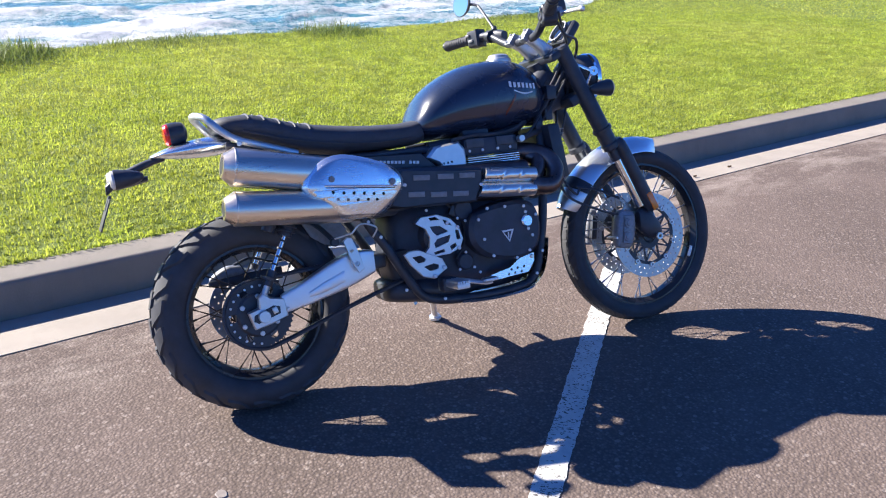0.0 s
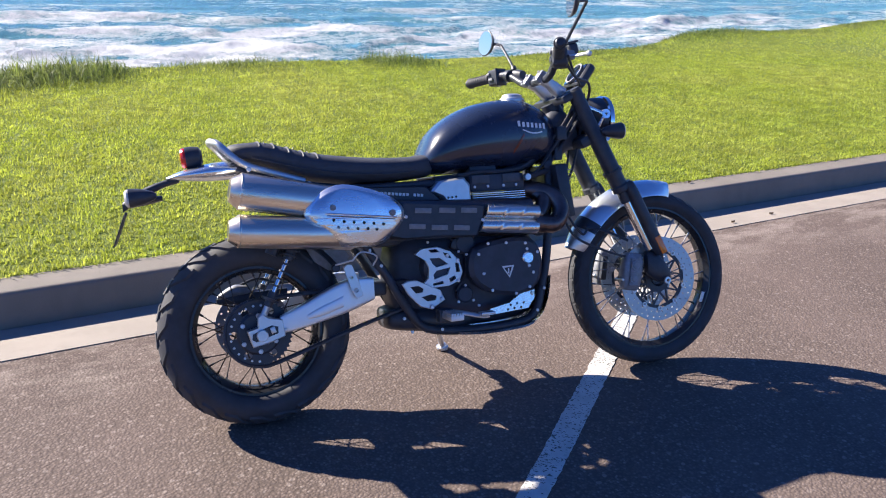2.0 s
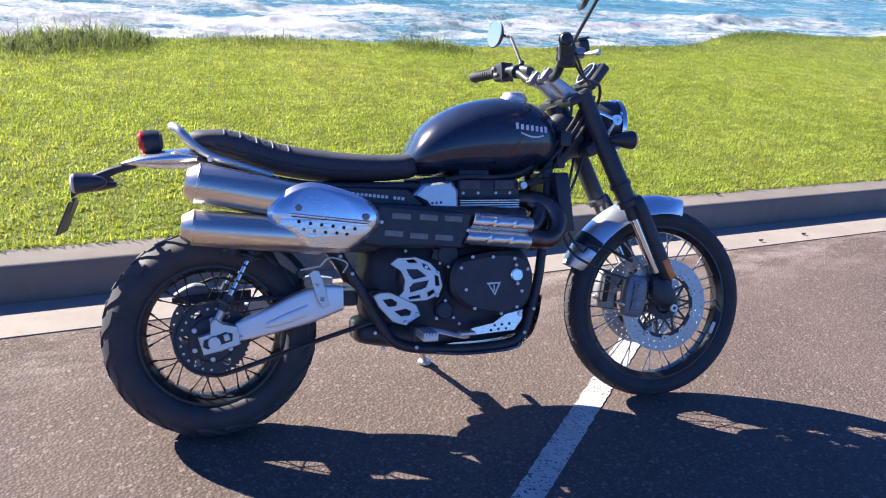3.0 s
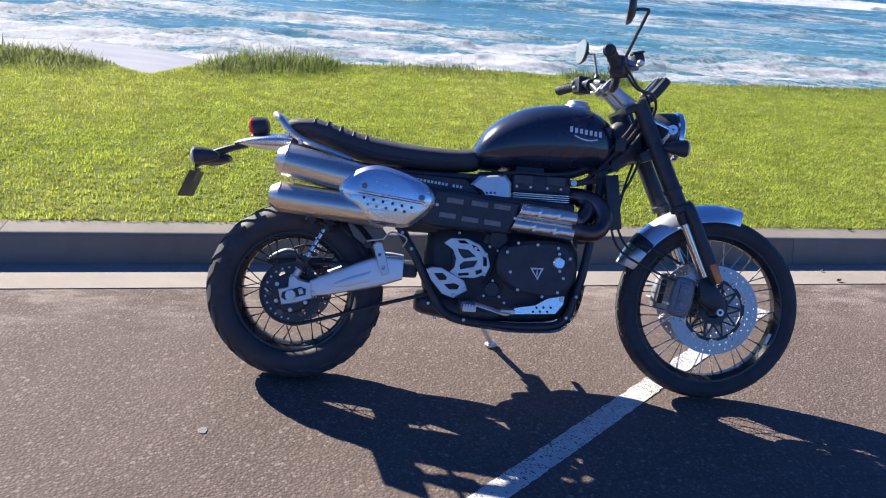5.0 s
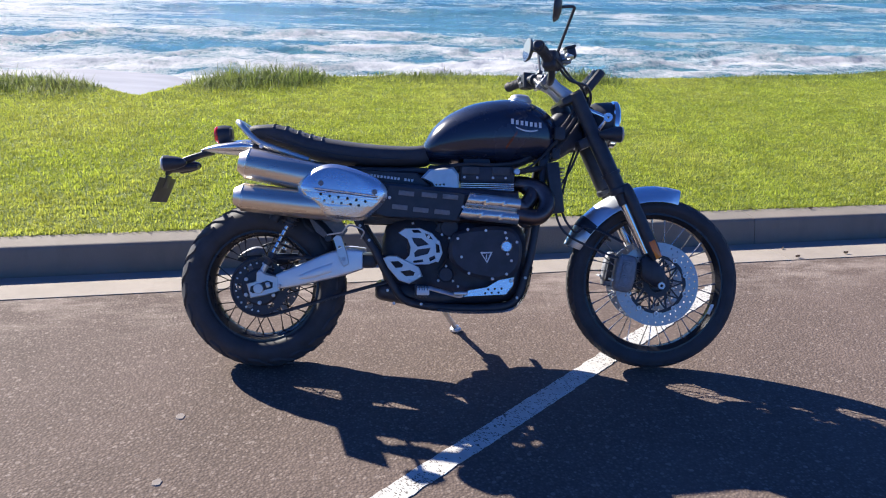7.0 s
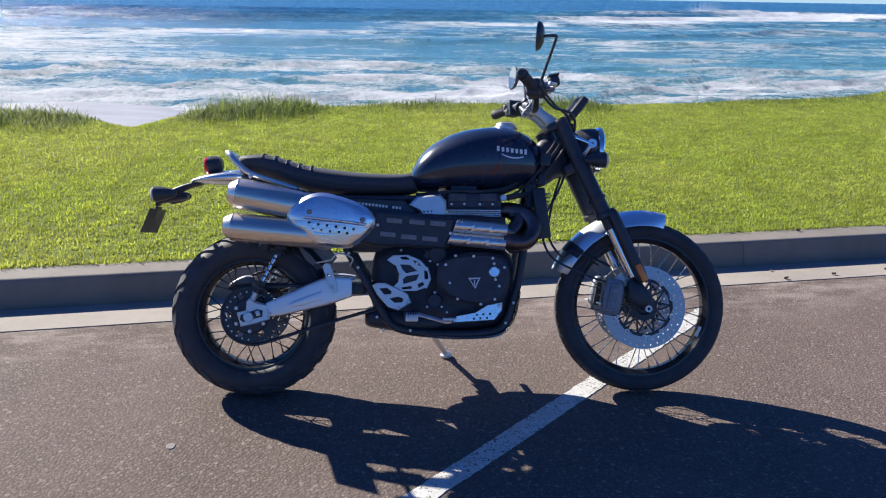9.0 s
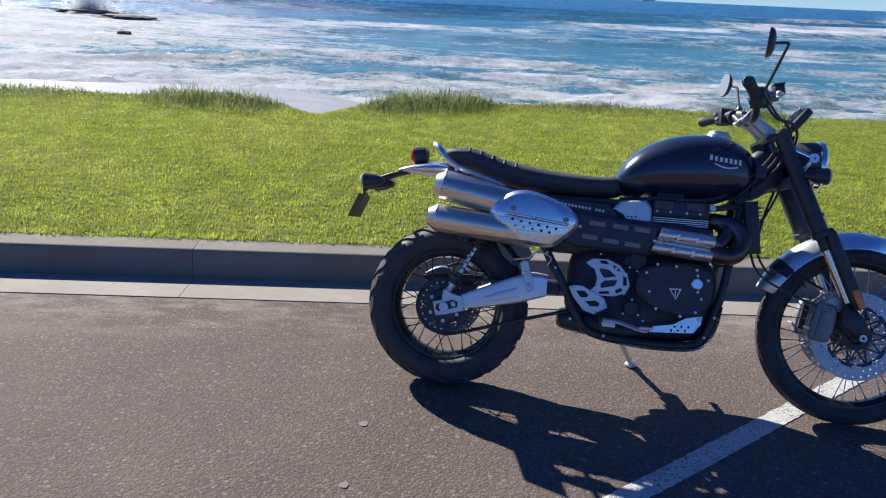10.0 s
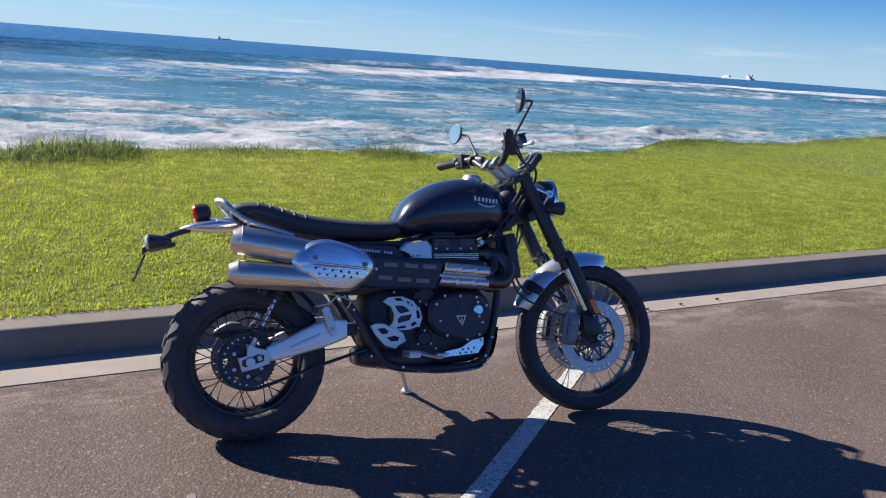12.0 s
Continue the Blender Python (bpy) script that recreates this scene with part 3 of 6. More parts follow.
def swell(x, y, n):
    """Height of the water and where it breaks: long swell offshore, ragged breakers with steep fronts near the shore."""
    h = 0.30 * np.sin((n + 9 * np.sin(x * 0.021 + 0.4) + 5 * np.sin(x * 0.053)) * 0.16) * np.exp(-((n - 130) / 120.0) ** 2)
    broken = np.zeros_like(h)
    # distance from the kerb, width and height of the crest, length over which it wanders, share that has broken
    for c, wide, tall, length, share in ((28.0, 0.6, 0.07, 17.0, 0.7), (31.5, 0.7, 0.15, 26.0, 0.7), (35.0, 0.8, 0.20, 34.0, 0.8), (39.5, 0.9, 0.20, 47.0, 0.7), (46.0, 1.3, 0.30, 74.0, 0.8), (57.0, 1.4, 0.24, 60.0, 0.2),
                                        (78.0, 2.0, 0.40, 90.0, 0.05), (104.0, 2.4, 0.55, 110.0, 0.3), (136.0, 2.8, 0.8, 150.0, 0.7), (168.0, 3.2, 1.0, 190.0, 0.8), (205.0, 3.6, 1.1, 230.0, 0.6), (255.0, 4.0, 1.1, 270.0, 0.4)):
        k = 2 * np.pi / length
        line = c + 0.045 * length * (np.sin(x * k + c) + 0.45 * np.sin(x * k * 2.3 + 2 * c) + 0.22 * np.sin(x * k * 5.1 + c) + 0.10 * np.sin(x * k * 11.7 + 3 * c))
        gate = np.clip(share + 0.55 * np.sin(x * k * 1.37 + c * 1.3) + 0.25 * np.sin(x * k * 3.1 + c), 0, 1)
        if c > 80:
            gate = gate * np.clip((x + 5.0) / 60.0, 0, 1)
        off = n - line
        crest = np.exp(-(off / np.where(off < 0, 0.55 * wide, 1.5 * wide)) ** 2)
        h = h + tall * (0.65 + 0.35 * gate) * crest
        broken = np.maximum(broken, gate * np.exp(-(np.clip(-off - 0.3 * wide, 0, 99) / (wide * 2.0)) ** 2) * np.exp(-(np.clip(off, 0, 99) / (0.6 * wide)) ** 2))
    return h, broken


def sea():
    az = np.radians(np.concatenate((np.linspace(-88, -46, 40), np.linspace(-45, 62, 520), np.linspace(63, 88, 30))))
    r = 13.0 * (4700 / 13.0) ** (np.linspace(0, 1, 660) ** 1.2)
    A, R = np.meshgrid(az, r, indexing="ij")
    X, Y = R * np.sin(A), -3.0 + R * np.cos(A)
    n = -X * KY + (Y - 0.821) * KX
    rng = np.random.default_rng(3)
    h, broken = swell(X, Y, n)
    surf = np.exp(-((n - 30) / 34.0) ** 2)
    chop = np.zeros_like(h)
    for k in range(30):
        wave, turn, phase = 12.0 * 0.89 ** k, rng.normal(np.pi / 2, 0.7), rng.uniform(0, 6.3)
        bent = (X * np.cos(turn) + Y * np.sin(turn)) + 0.35 * wave * np.sin(X * 2.1 / wave + 3 * k) + 0.3 * wave * np.sin(Y * 1.3 / wave + 2 * k)
        ridge = 1 - np.abs(np.sin(bent * np.pi / wave + phase))
        chop = chop + wave ** 0.5 * (ridge - 0.36) * 0.36
    h = h + (0.026 + 0.042 * surf) * chop * np.exp(-R / 300.0)
    Z = SEA + h
    # one large wave that stands up and breaks far out
    bx, by = X - 104.0, Y - 286.0
    big = 1.0 * np.exp(-(bx / 17.0) ** 4 - ((by + 0.1 * bx) / 5.0) ** 2)
    Z = Z + big
    # the outer line of breakers runs away from the shore to the right
    outer = np.clip(130 + 1.15 * X, 110, 340)
    t = (Y - 45) / (outer - 45)
    right = 1 / (1 + np.exp(-(X + 5) / 20.0))
    left = 1 / (1 + np.exp((X + 26) / 7.0))
    foam = 0.02 + (0.56 - 0.34 / (1 + np.exp(-(X - 8) / 4.0))) * np.exp(-((n - 18) / 26.0) ** 6) + (0.08 + 0.12 * right) * np.exp(-((n - 78) / 36.0) ** 2) + (0.40 + 0.40 * np.clip((n - 120) / 60.0, 0, 1)) * broken * np.exp(-n / 900.0)
    foam = foam + 0.60 * (0.2 + 0.8 * right) * np.exp(-((t - 0.88) / 0.12) ** 2) + 0.03 / (1 + np.exp((t - 0.9) / 0.04))
    # surf round the reef; its extra white also stands in for sun glitter
    foam = foam + 0.66 * left * np.exp(-((n - 68) / 40.0) ** 4)
    foam = foam + 0.045 * np.clip(chop, -3, 3) * np.exp(-R / 200.0)
    foam = foam - 0.12 * np.clip((t - 1.0) / 0.3, 0, 1)
    foam = foam + 1.1 * np.exp(-((bx - 22) / 12.0) ** 2 - (by / 8.0) ** 2) + 0.25 * np.exp(-((bx + 4) / 12.0) ** 2 - (by / 5.0) ** 2)
    shallow = np.clip(0.95 * np.exp(-((n - 20) / 90.0) ** 2) + 0.45 * right * np.exp(-((n - 170) / 90.0) ** 2), 0, 1)
    V = np.stack((X, Y, Z), -1).reshape(-1, 3)
    k = len(r)
    i = np.arange(len(az) - 1)[:, None] * k + np.arange(k - 1)[None]
    F = np.stack((i, i + 1, i + k + 1, i + k), -1).reshape(-1, 4)
    ob = arrays("sea", V, F, M_SEA)
    smooth_all(ob)
    for name, data in (("foam", foam), ("shallow", shallow), ("ruffled", np.clip((n - 40) / 120.0, 0, 1))):
        at = ob.data.attributes.new(name, "FLOAT", "POINT")
        at.data.foreach_set("value", data.astype(np.float32).ravel())
    return tagged(ob, "blue-green sea with white surf and breaking waves", "sea", kind="structure")


sea()


# ---- on the water: ships, rocks ----
# hull grey is paled to put the distant haze into its colour
M_HULL = plain("grey_hull", (0.46, 0.51, 0.57), 0.6, vary=0.2, scale=0.2, fine=3)
M_SHIPWHITE = plain("ship_white", (0.60, 0.61, 0.63), 0.5, vary=0.05, scale=0.2, fine=3)
M_ROCK = plain("wet_rock", (0.065, 0.055, 0.048), 0.8, vary=0.4, scale=0.7, fine=12, bump=0.6)


def box_part(name, size, at, material, parent):
    bm = bmesh.new()
    bmesh.ops.create_cube(bm, size=1.0)
    for v in bm.verts:
        v.co = Vector([c * k + a for c, k, a in zip(v.co, size, at)])
    return solid(name, bm, material, parent, smooth=0)


def ship(az, dist, length, label, white):
    """A cargo ship seen from its side: raked hull, deckhouse aft, funnel and masts."""
    ob = tagged(new("ship"), label, "ship", "ships on the horizon")
    ob.matrix_basis = Matrix.Translation((dist * math.sin(radians(az)), dist * math.cos(radians(az)), SEA)) @ Matrix.Rotation(radians(-az + (135 if white else 0)), 4, "Z")
    L, H = length, length * (0.036 if white else 0.075)
    bm = bmesh.new()
    rows = []
    for u, w, top in ((-0.5, 0.5, 1.1), (-0.47, 0.9, 1.0), (-0.2, 1.0, 1.0), (0.25, 1.0, 1.0), (0.42, 0.7, 1.15), (0.52, 0.05, 1.35)):
        b = L * 0.07 * w
        rows.append([bm.verts.new((u * L * (0.94 if z < 0.5 else 1.0), y, z * H)) for y, z in ((-b * 0.8, -0.3), (-b, top), (b, top), (b * 0.8, -0.3))])
    for p, q in zip(rows, rows[1:]):
        for i in range(4):
            bm.faces.new((p[i], p[(i + 1) % 4], q[(i + 1) % 4], q[i]))
    bm.faces.new(rows[0])
    bm.faces.new(rows[-1][::-1])
    solid("hull", bm, M_HULL, ob, smooth=0)
    house = M_SHIPWHITE if white else M_HULL
    box_part("deckhouse", (L * 0.09, L * 0.10, H * 2.0), (-0.36 * L, 0, H * 1.9), house, ob)
    box_part("bridge", (L * 0.05, L * 0.13, H * 0.6), (-0.34 * L, 0, H * 3.1), house, ob)
    box_part("funnel", (L * 0.03, L * 0.04, H * 1.2), (-0.43 * L, 0, H * 3.0), M_HULL, ob)
    for u in ((0.32,) if white else (-0.1, 0.12, 0.32)):
        box_part("deck_crane" if not white else "deck_load", (L * (0.02 if not white else 0.17), L * 0.08, H * (2.0 if not white else 0.8)), (u * L, 0, H * (1.9 if not white else 1.4)), house, ob)
    return ob


ship(-13.2, 3600, 48, "small dark cargo ship far out at sea", False)
ship(4.6, 3600, 52, "dark cargo ship with deck cranes on the horizon", False)
ship(38.4, 3400, 165, "long pale carrier ship on the horizon", True)


def rock(x, y, sx, sy, sz, seed):
    """A low flat-topped reef rock."""
    bm = bmesh.new()
    bmesh.ops.create_icosphere(bm, subdivisions=4, radius=1.0)
    for v in bm.verts:
        p = v.co.copy()
        k = 1 + 0.35 * noise.noise(p * 1.3 + Vector((seed, 0, 0))) + 0.18 * noise.noise(p * 3.7)
        v.co = Vector((p.x * sx * k, p.y * sy * k, max(-0.6, min(0.75, p.z * k)) * sz + 0.12 * sz * noise.noise(p * 5)))
    ob = solid("reef_rock", bm, M_ROCK, smooth=40)
    ob.matrix_basis = Matrix.Translation((x, y, SEA + 0.1))
    return tagged(ob, "dark wet flat reef rock awash in surf", "rock", "reef rocks")


rock(-55.0, 87.0, 3.6, 2.0, 0.75, 1)
rock(-47.5, 83.0, 3.4, 1.6, 0.55, 2)
rock(-34.0, 58.5, 0.6, 0.5, 0.4, 3)


def spray(x, y, wide, tall, count, seed):
    """Water thrown up by a wave on the reef: a fan of many small drops and shreds."""
    rng = np.random.default_rng(seed)
    f = rng.random(count) ** 1.7
    px = rng.normal(0, 1, count) * wide * (0.25 + 0.5 * np.sqrt(f)) + 0.12 * tall * f
    py = rng.normal(0, 0.5, count) * wide * 0.4
    pz = f * tall * np.exp(-(px / wide) ** 2 * 0.7)
    size = rng.uniform(0.02, 0.075, count) * (1.3 - f)
    base = rng.normal(0, 0.8, (count, 3, 3))
    V = (np.stack((px, py, pz), -1)[:, None] + base * size[:, None, None]).reshape(-1, 3)
    F = np.arange(count * 3).reshape(-1, 3)
    ob = arrays("sea_spray", V, F, M_SPRAY)
    ob.matrix_basis = Matrix.Translation((x, y, SEA + 0.3))
    return tagged(ob, "white spray thrown up where a wave breaks", "spray", kind="stuff")


spray(-55.0, 88.5, 2.2, 4.6, 30000, 5)
spray(101.0, 286.0, 7.0, 4.6, 14000, 6)


# an unseen dark ridge, added behind the car park to close off low sky
def rise():
    bm = bmesh.new()
    rows = []
    for i in range(90):
        x = -300 + 600 * i / 89
        top = 3.2 + 1.0 * noise.noise(Vector((x * 0.03, 1, 0))) + 0.7 * noise.noise(Vector((x * 0.12, 5, 0)))
        rows.append([bm.verts.new((x, y, z)) for y, z in ((-48, -0.2), (-52, top * 0.55), (-58, top), (-120, top + 1.0), (-120, -0.2))])
    for p, q in zip(rows, rows[1:]):
        for i in range(5):
            bm.faces.new((p[i], p[(i + 1) % 5], q[(i + 1) % 5], q[i]))
    return tagged(solid("backdrop", bm, M_UNSEEN_RIDGE, smooth=60), "unseen low dark ridge added behind the car park to cut low sky", "hill", kind="structure")


rise()

# ---- shapes for the motorcycle: u forward, v to its left, w up ----


def lathe(profile, centre=(0, 0, 0), axis=(0, 1, 0), seg=48, bm=None, loop=False):
    """Turns (radius, along) pairs about an axis through centre."""
    bm = bm or bmesh.new()
    turn = Vector((0, 0, 1)).rotation_difference(Vector(axis).normalized()).to_matrix()
    rings = []
    for r, a in profile:
        rings.append([bm.verts.new(Vector(centre) + turn @ Vector((r * math.cos(t), r * math.sin(t), a))) for t in (2 * math.pi * i / seg for i in range(seg))])
    if loop:
        rings.append(rings[0])
        ring_bridge(bm, rings, cap=False)
    else:
        ring_bridge(bm, rings, cap=profile[0][0] > 1e-5 or profile[-1][0] > 1e-5)
    return bm


def curve_points(pts, n=8):
    """A smooth line through the points."""
    P = [Vector(p) for p in pts]
    if len(P) < 3:
        return P
    P = [2 * P[0] - P[1]] + P + [2 * P[-1] - P[-2]]
    out = []
    for i in range(1, len(P) - 2):
        a, b, c, d = P[i - 1:i + 3]
        for j in range(n):
            t = j / n
            out.append(0.5 * ((2 * b) + (c - a) * t + (2 * a - 5 * b + 4 * c - d) * t * t + (3 * b - a - 3 * c + d) * t ** 3))
    return out + [P[-2]]


def tube(pts, r, seg=12, n=8, bm=None, ends=None, flat=1.0):
    """A pipe along a smooth line; r may be one radius or one for each end."""
    bm = bm or bmesh.new()
    P = curve_points(pts, n)
    r0, r1 = r if isinstance(r, tuple) else (r, r)
    up, rings = None, []
    for i, p in enumerate(P):
        d = (P[min(i + 1, len(P) - 1)] - P[max(i - 1, 0)]).normalized()
        if up is None:
            up = d.orthogonal().normalized()
        up = (up - d * up.dot(d)).normalized()
        side = d.cross(up)
        rr = r0 + (r1 - r0) * i / max(1, len(P) - 1)
        rings.append([bm.verts.new(p + rr * (math.cos(t) * up + flat * math.sin(t) * side)) for t in (2 * math.pi * j / seg for j in range(seg))])
    ring_bridge(bm, rings)
    return bm


def block(size, at=(0, 0, 0), bevel=0.004, turn=None, bm=None, seg=2):
    bm2 = bmesh.new()
    bmesh.ops.create_cube(bm2, size=1.0)
    for v in bm2.verts:
        v.co = Vector([c * s for c, s in zip(v.co, size)])
    if bevel:
        bmesh.ops.bevel(bm2, geom=list(bm2.edges), offset=bevel, segments=seg, affect="EDGES", profile=0.6)
    m = Matrix.Translation(at) @ (turn.to_4x4() if turn is not None else Matrix())
    bmesh.ops.transform(bm2, matrix=m, verts=bm2.verts)
    if bm is None:
        return bm2
    me = bpy.data.meshes.new("joined")
    bm2.to_mesh(me)
    bm2.free()
    bm.from_mesh(me)
    bpy.data.meshes.remove(me)
    return bm


def plate(outline, v, thick, holes=(), bevel=0.0, bulge=0.0, round_n=0):
    """A flat piece cut to an outline in (u, w), with holes, standing across v; v is its outer (right) face."""
    from mathutils import geometry
    if round_n:
        outline = [(p.x, p.z) for p in curve_points([(a, 0, b) for a, b in list(outline) + [outline[0]]], round_n)[:-1]]
    loops = [list(outline)] + [list(h) for h in holes]
    flat = [p for lp in loops for p in lp]
    tris = geometry.tessellate_polygon([[Vector((a, b, 0)) for a, b in lp] for lp in loops])
    cu = sum(p[0] for p in outline) / len(outline)
    cw = sum(p[1] for p in outline) / len(outline)
    bm = bmesh.new()
    front, back = [], []
    edge_n = len(loops[0])
    for i, (a, b) in enumerate(flat):
        k = 1.0
        if bevel and i < edge_n:
            dist = math.hypot(a - cu, b - cw)
            k = 1 - bevel / max(dist, 1e-4)
        front.append(bm.verts.new((cu + (a - cu) * k, v, cw + (b - cw) * k)))
        back.append(bm.verts.new((a, v + thick, b)))
    mid = None
    if bevel:
        mid = [bm.verts.new((a, v + bevel, b)) for a, b in loops[0]]
    for t in tris:
        bm.faces.new([front[i] for i in t])
        bm.faces.new([back[i] for i in t][::-1])
    o = 0
    for li, lp in enumerate(loops):
        k = len(lp)
        for i in range(k):
            j = (i + 1) % k
            if li == 0 and mid:
                bm.faces.new((front[i], front[j], mid[j], mid[i]))
                bm.faces.new((mid[i], mid[j], back[j], back[i]))
            else:
                bm.faces.new((front[o + i], front[o + j], back[o + j], back[o + i]))
        o += k
    return bm


def domed(bm, u, w, ru, rw, lift):
    """Swells the outer side of a plate outwards in the middle."""
    edges = [e for e in bm.edges if e.calc_length() > 0.02]
    bmesh.ops.subdivide_edges(bm, edges=edges, cuts=4, use_grid_fill=True)
    bmesh.ops.triangulate(bm, faces=bm.faces)
    low = min(v.co.y for v in bm.verts)
    for v in bm.verts:
        d = ((v.co.x - u) / ru) ** 2 + ((v.co.z - w) / rw) ** 2
        v.co.y -= lift * (1 - min(1.0, d)) * (1.0 if v.co.y < low + 0.02 else 0.4)
    return bm


def hole(u, w, r, n=10, stretch=1.0):
    return [(u + r * stretch * math.cos(2 * math.pi * i / n), w + r * math.sin(2 * math.pi * i / n)) for i in range(n)]


def loft(sections, n=24, power=2.6, bm=None):
    """Rounded bodies: sections of (u, low, high, half width[, side shift])."""
    bm = bm or bmesh.new()
    rings = []
    for sec in sections:
        u, lo, hi, hw = sec[:4]
        sh = sec[4] if len(sec) > 4 else 0.0
        ring = []
        for i in range(n):
            t = 2 * math.pi * i / n
            c, s_ = math.cos(t), math.sin(t)
            e = 2 / power
            y = math.copysign(abs(c) ** e, c) * hw + sh
            z = (lo + hi) / 2 + math.copysign(abs(s_) ** e, s_) * (hi - lo) / 2
            ring.append(bm.verts.new((u, y, z)))
        rings.append(ring)
    ring_bridge(bm, rings)
    return bm


def refine(keys, n):
    """Smoothly interpolated section keys."""
    K = np.array(keys, float)
    t = np.arange(len(K))
    out = []
    for x in np.linspace(0, len(K) - 1, n):
        i = int(min(max(math.floor(x), 0), len(K) - 2))
        f = x - i
        a, b, c, d = K[max(i - 1, 0)], K[i], K[i + 1], K[min(i + 2, len(K) - 1)]
        out.append(tuple(0.5 * (2 * b + (c - a) * f + (2 * a - 5 * b + 4 * c - d) * f * f + (3 * b - a - 3 * c + d) * f ** 3)))
    return out


# ---- materials of the motorcycle ----
M_RUBBER = plain("tyre_rubber", (0.046, 0.047, 0.055), 0.72, vary=0.35, scale=14, bump=0.3)
M_BLACK = plain("satin_black", (0.036, 0.040, 0.052), 0.42, vary=0.3, scale=25, fine=420, bump=0.12)
M_CRINKLE = plain("engine_black", (0.040, 0.045, 0.063), 0.5, vary=0.3, scale=20, fine=600, bump=0.25)
M_TANKPAINT = plain("tank_paint", (0.015, 0.023, 0.048), 0.25, vary=0.2, scale=6, bump=0.0, coat=0.6, smear=0.05)
M_VINYL = plain("seat_vinyl", (0.042, 0.046, 0.060), 0.66, vary=0.25, scale=30, fine=700, bump=0.4)
M_STEEL = plain("brushed_steel", (0.78, 0.70, 0.61), 0.30, 1.0, vary=0.1, scale=5, fine=120, bump=0.05, stretch=(0.3, 9, 9), smear=0.06)
M_ALU = plain("brushed_aluminium", (0.84, 0.87, 0.91), 0.27, 1.0, vary=0.04, scale=8, fine=150, bump=0.04, stretch=(0.6, 3, 3), smear=0.03)
M_CAST = plain("silver_casting", (0.70, 0.71, 0.72), 0.42, 0.85, vary=0.1, scale=16, fine=500, bump=0.1)
M_DISC = plain("disc_steel", (0.46, 0.47, 0.49), 0.42, 1.0, vary=0.12, scale=20, stretch=(1, 1, 1))
M_CALIPER = plain("caliper_grey", (0.27, 0.28, 0.31), 0.55, 0.6, vary=0.25, scale=30)
M_CHROME = plain("chrome", (0.80, 0.80, 0.80), 0.10, 1.0, vary=0.04, scale=10, bump=0.02, smear=0.04)
M_SPOKE = plain("steel_spoke", (0.52, 0.51, 0.50), 0.30, 1.0, vary=0.15)
M_DULL = plain("dull_dark_grey", (0.085, 0.088, 0.098), 0.55, 0.3, vary=0.25, scale=40, bump=0.2)
M_ALLOY = plain("satin_alloy", (0.80, 0.82, 0.85), 0.46, 0.95, vary=0.06, scale=7, fine=300, bump=0.06, smear=0.05)
M_POLISHED = plain("polished_aluminium", (0.82, 0.88, 0.94), 0.40, 1.0, vary=0.06, scale=6, fine=160, bump=0.03, smear=0.06)
M_DARKSPOKE = plain("browned_spoke", (0.10, 0.085, 0.075), 0.45, 0.9, vary=0.3)
M_GREY = plain("grey_mesh", (0.250, 0.250, 0.260), 0.6, 0.4, vary=0.2, scale=60, bump=0.3)
M_BROWN = plain("heat_browned_pipe", (0.150, 0.112, 0.108), 0.36, 0.9, vary=0.4, scale=12, bump=0.1)
M_WHITE = plain("white_print", (0.80, 0.81, 0.82), 0.4, vary=0.03)
M_REDLINE = plain("dull_red_stripe", (0.14, 0.016, 0.012), 0.3, vary=0.1, coat=0.6)
M_RED = plain("red_lens", (0.55, 0.02, 0.012), 0.12, vary=0.1, bump=0.02, coat=0.6)
M_AMBER = plain("amber_reflector", (0.85, 0.22, 0.02), 0.2, vary=0.12, bump=0.05, coat=0.5)
M_SMOKE = plain("indicator_lens", (0.62, 0.60, 0.56), 0.18, vary=0.1, bump=0.05, coat=0.5)
M_PLATE = plain("plate_metal", (0.04, 0.04, 0.042), 0.5, vary=0.2)
M_RIM = plain("black_rim", (0.028, 0.030, 0.037), 0.25, 0.2, vary=0.15, bump=0.03)


def mirror_material():
    m, _, _, bsdf = shader("mirror_glass")
    bsdf.inputs["Metallic"].default_value, bsdf.inputs["Roughness"].default_value = 1.0, 0.02
    bsdf.inputs["Base Color"].default_value = (1.0, 0.74, 0.64, 1)
    return m


def glass_material():
    m, _, _, bsdf = shader("clear_glass")
    bsdf.inputs["Transmission Weight"].default_value, bsdf.inputs["Roughness"].default_value = 1.0, 0.03
    bsdf.inputs["IOR"].default_value = 1.45
    return m


M_MIRROR, M_GLASS = mirror_material(), glass_material()

# ---- the motorcycle: leans on its side stand ----
bike = tagged(new("motorcycle"), "black and silver scrambler motorcycle leaning on its side stand", "motorcycle")
bike.matrix_basis = Matrix.Translation((0, -0.0266, 0.004)) @ Matrix.Rotation(radians(-16.5), 4, "X")
R_AXLE, F_AXLE = Vector((0.0, 0, 0.312)), Vector((1.498, 0, 0.342))
RAKE = Vector((-0.435, 0, 0.900)).normalized()      # up the fork


def bolt_shape(r, h):
    return lathe([(0, 0), (r, 0), (r, h * 0.7), (r * 0.8, h), (0, h)], axis=(0, -1, 0), seg=8)


BOLT = {}


def bolt(parent, u, v, w, r=0.006, material=None):
    """A bolt head that faces to the right."""
    key = (r, material or M_CAST)
    if key not in BOLT:
        BOLT[key] = part("bolt", bolt_shape(r, r * 0.8), key[1], parent, m=Matrix.Translation((u, v, w)))
        return BOLT[key]
    return again(BOLT[key], Matrix.Translation((u, v, w)), parent)


def tyre_radius(v, radius, half, inner):
    return inner + (radius - 0.009 - inner) * max(0.0, 1 - (v / half) ** 2) ** 0.31


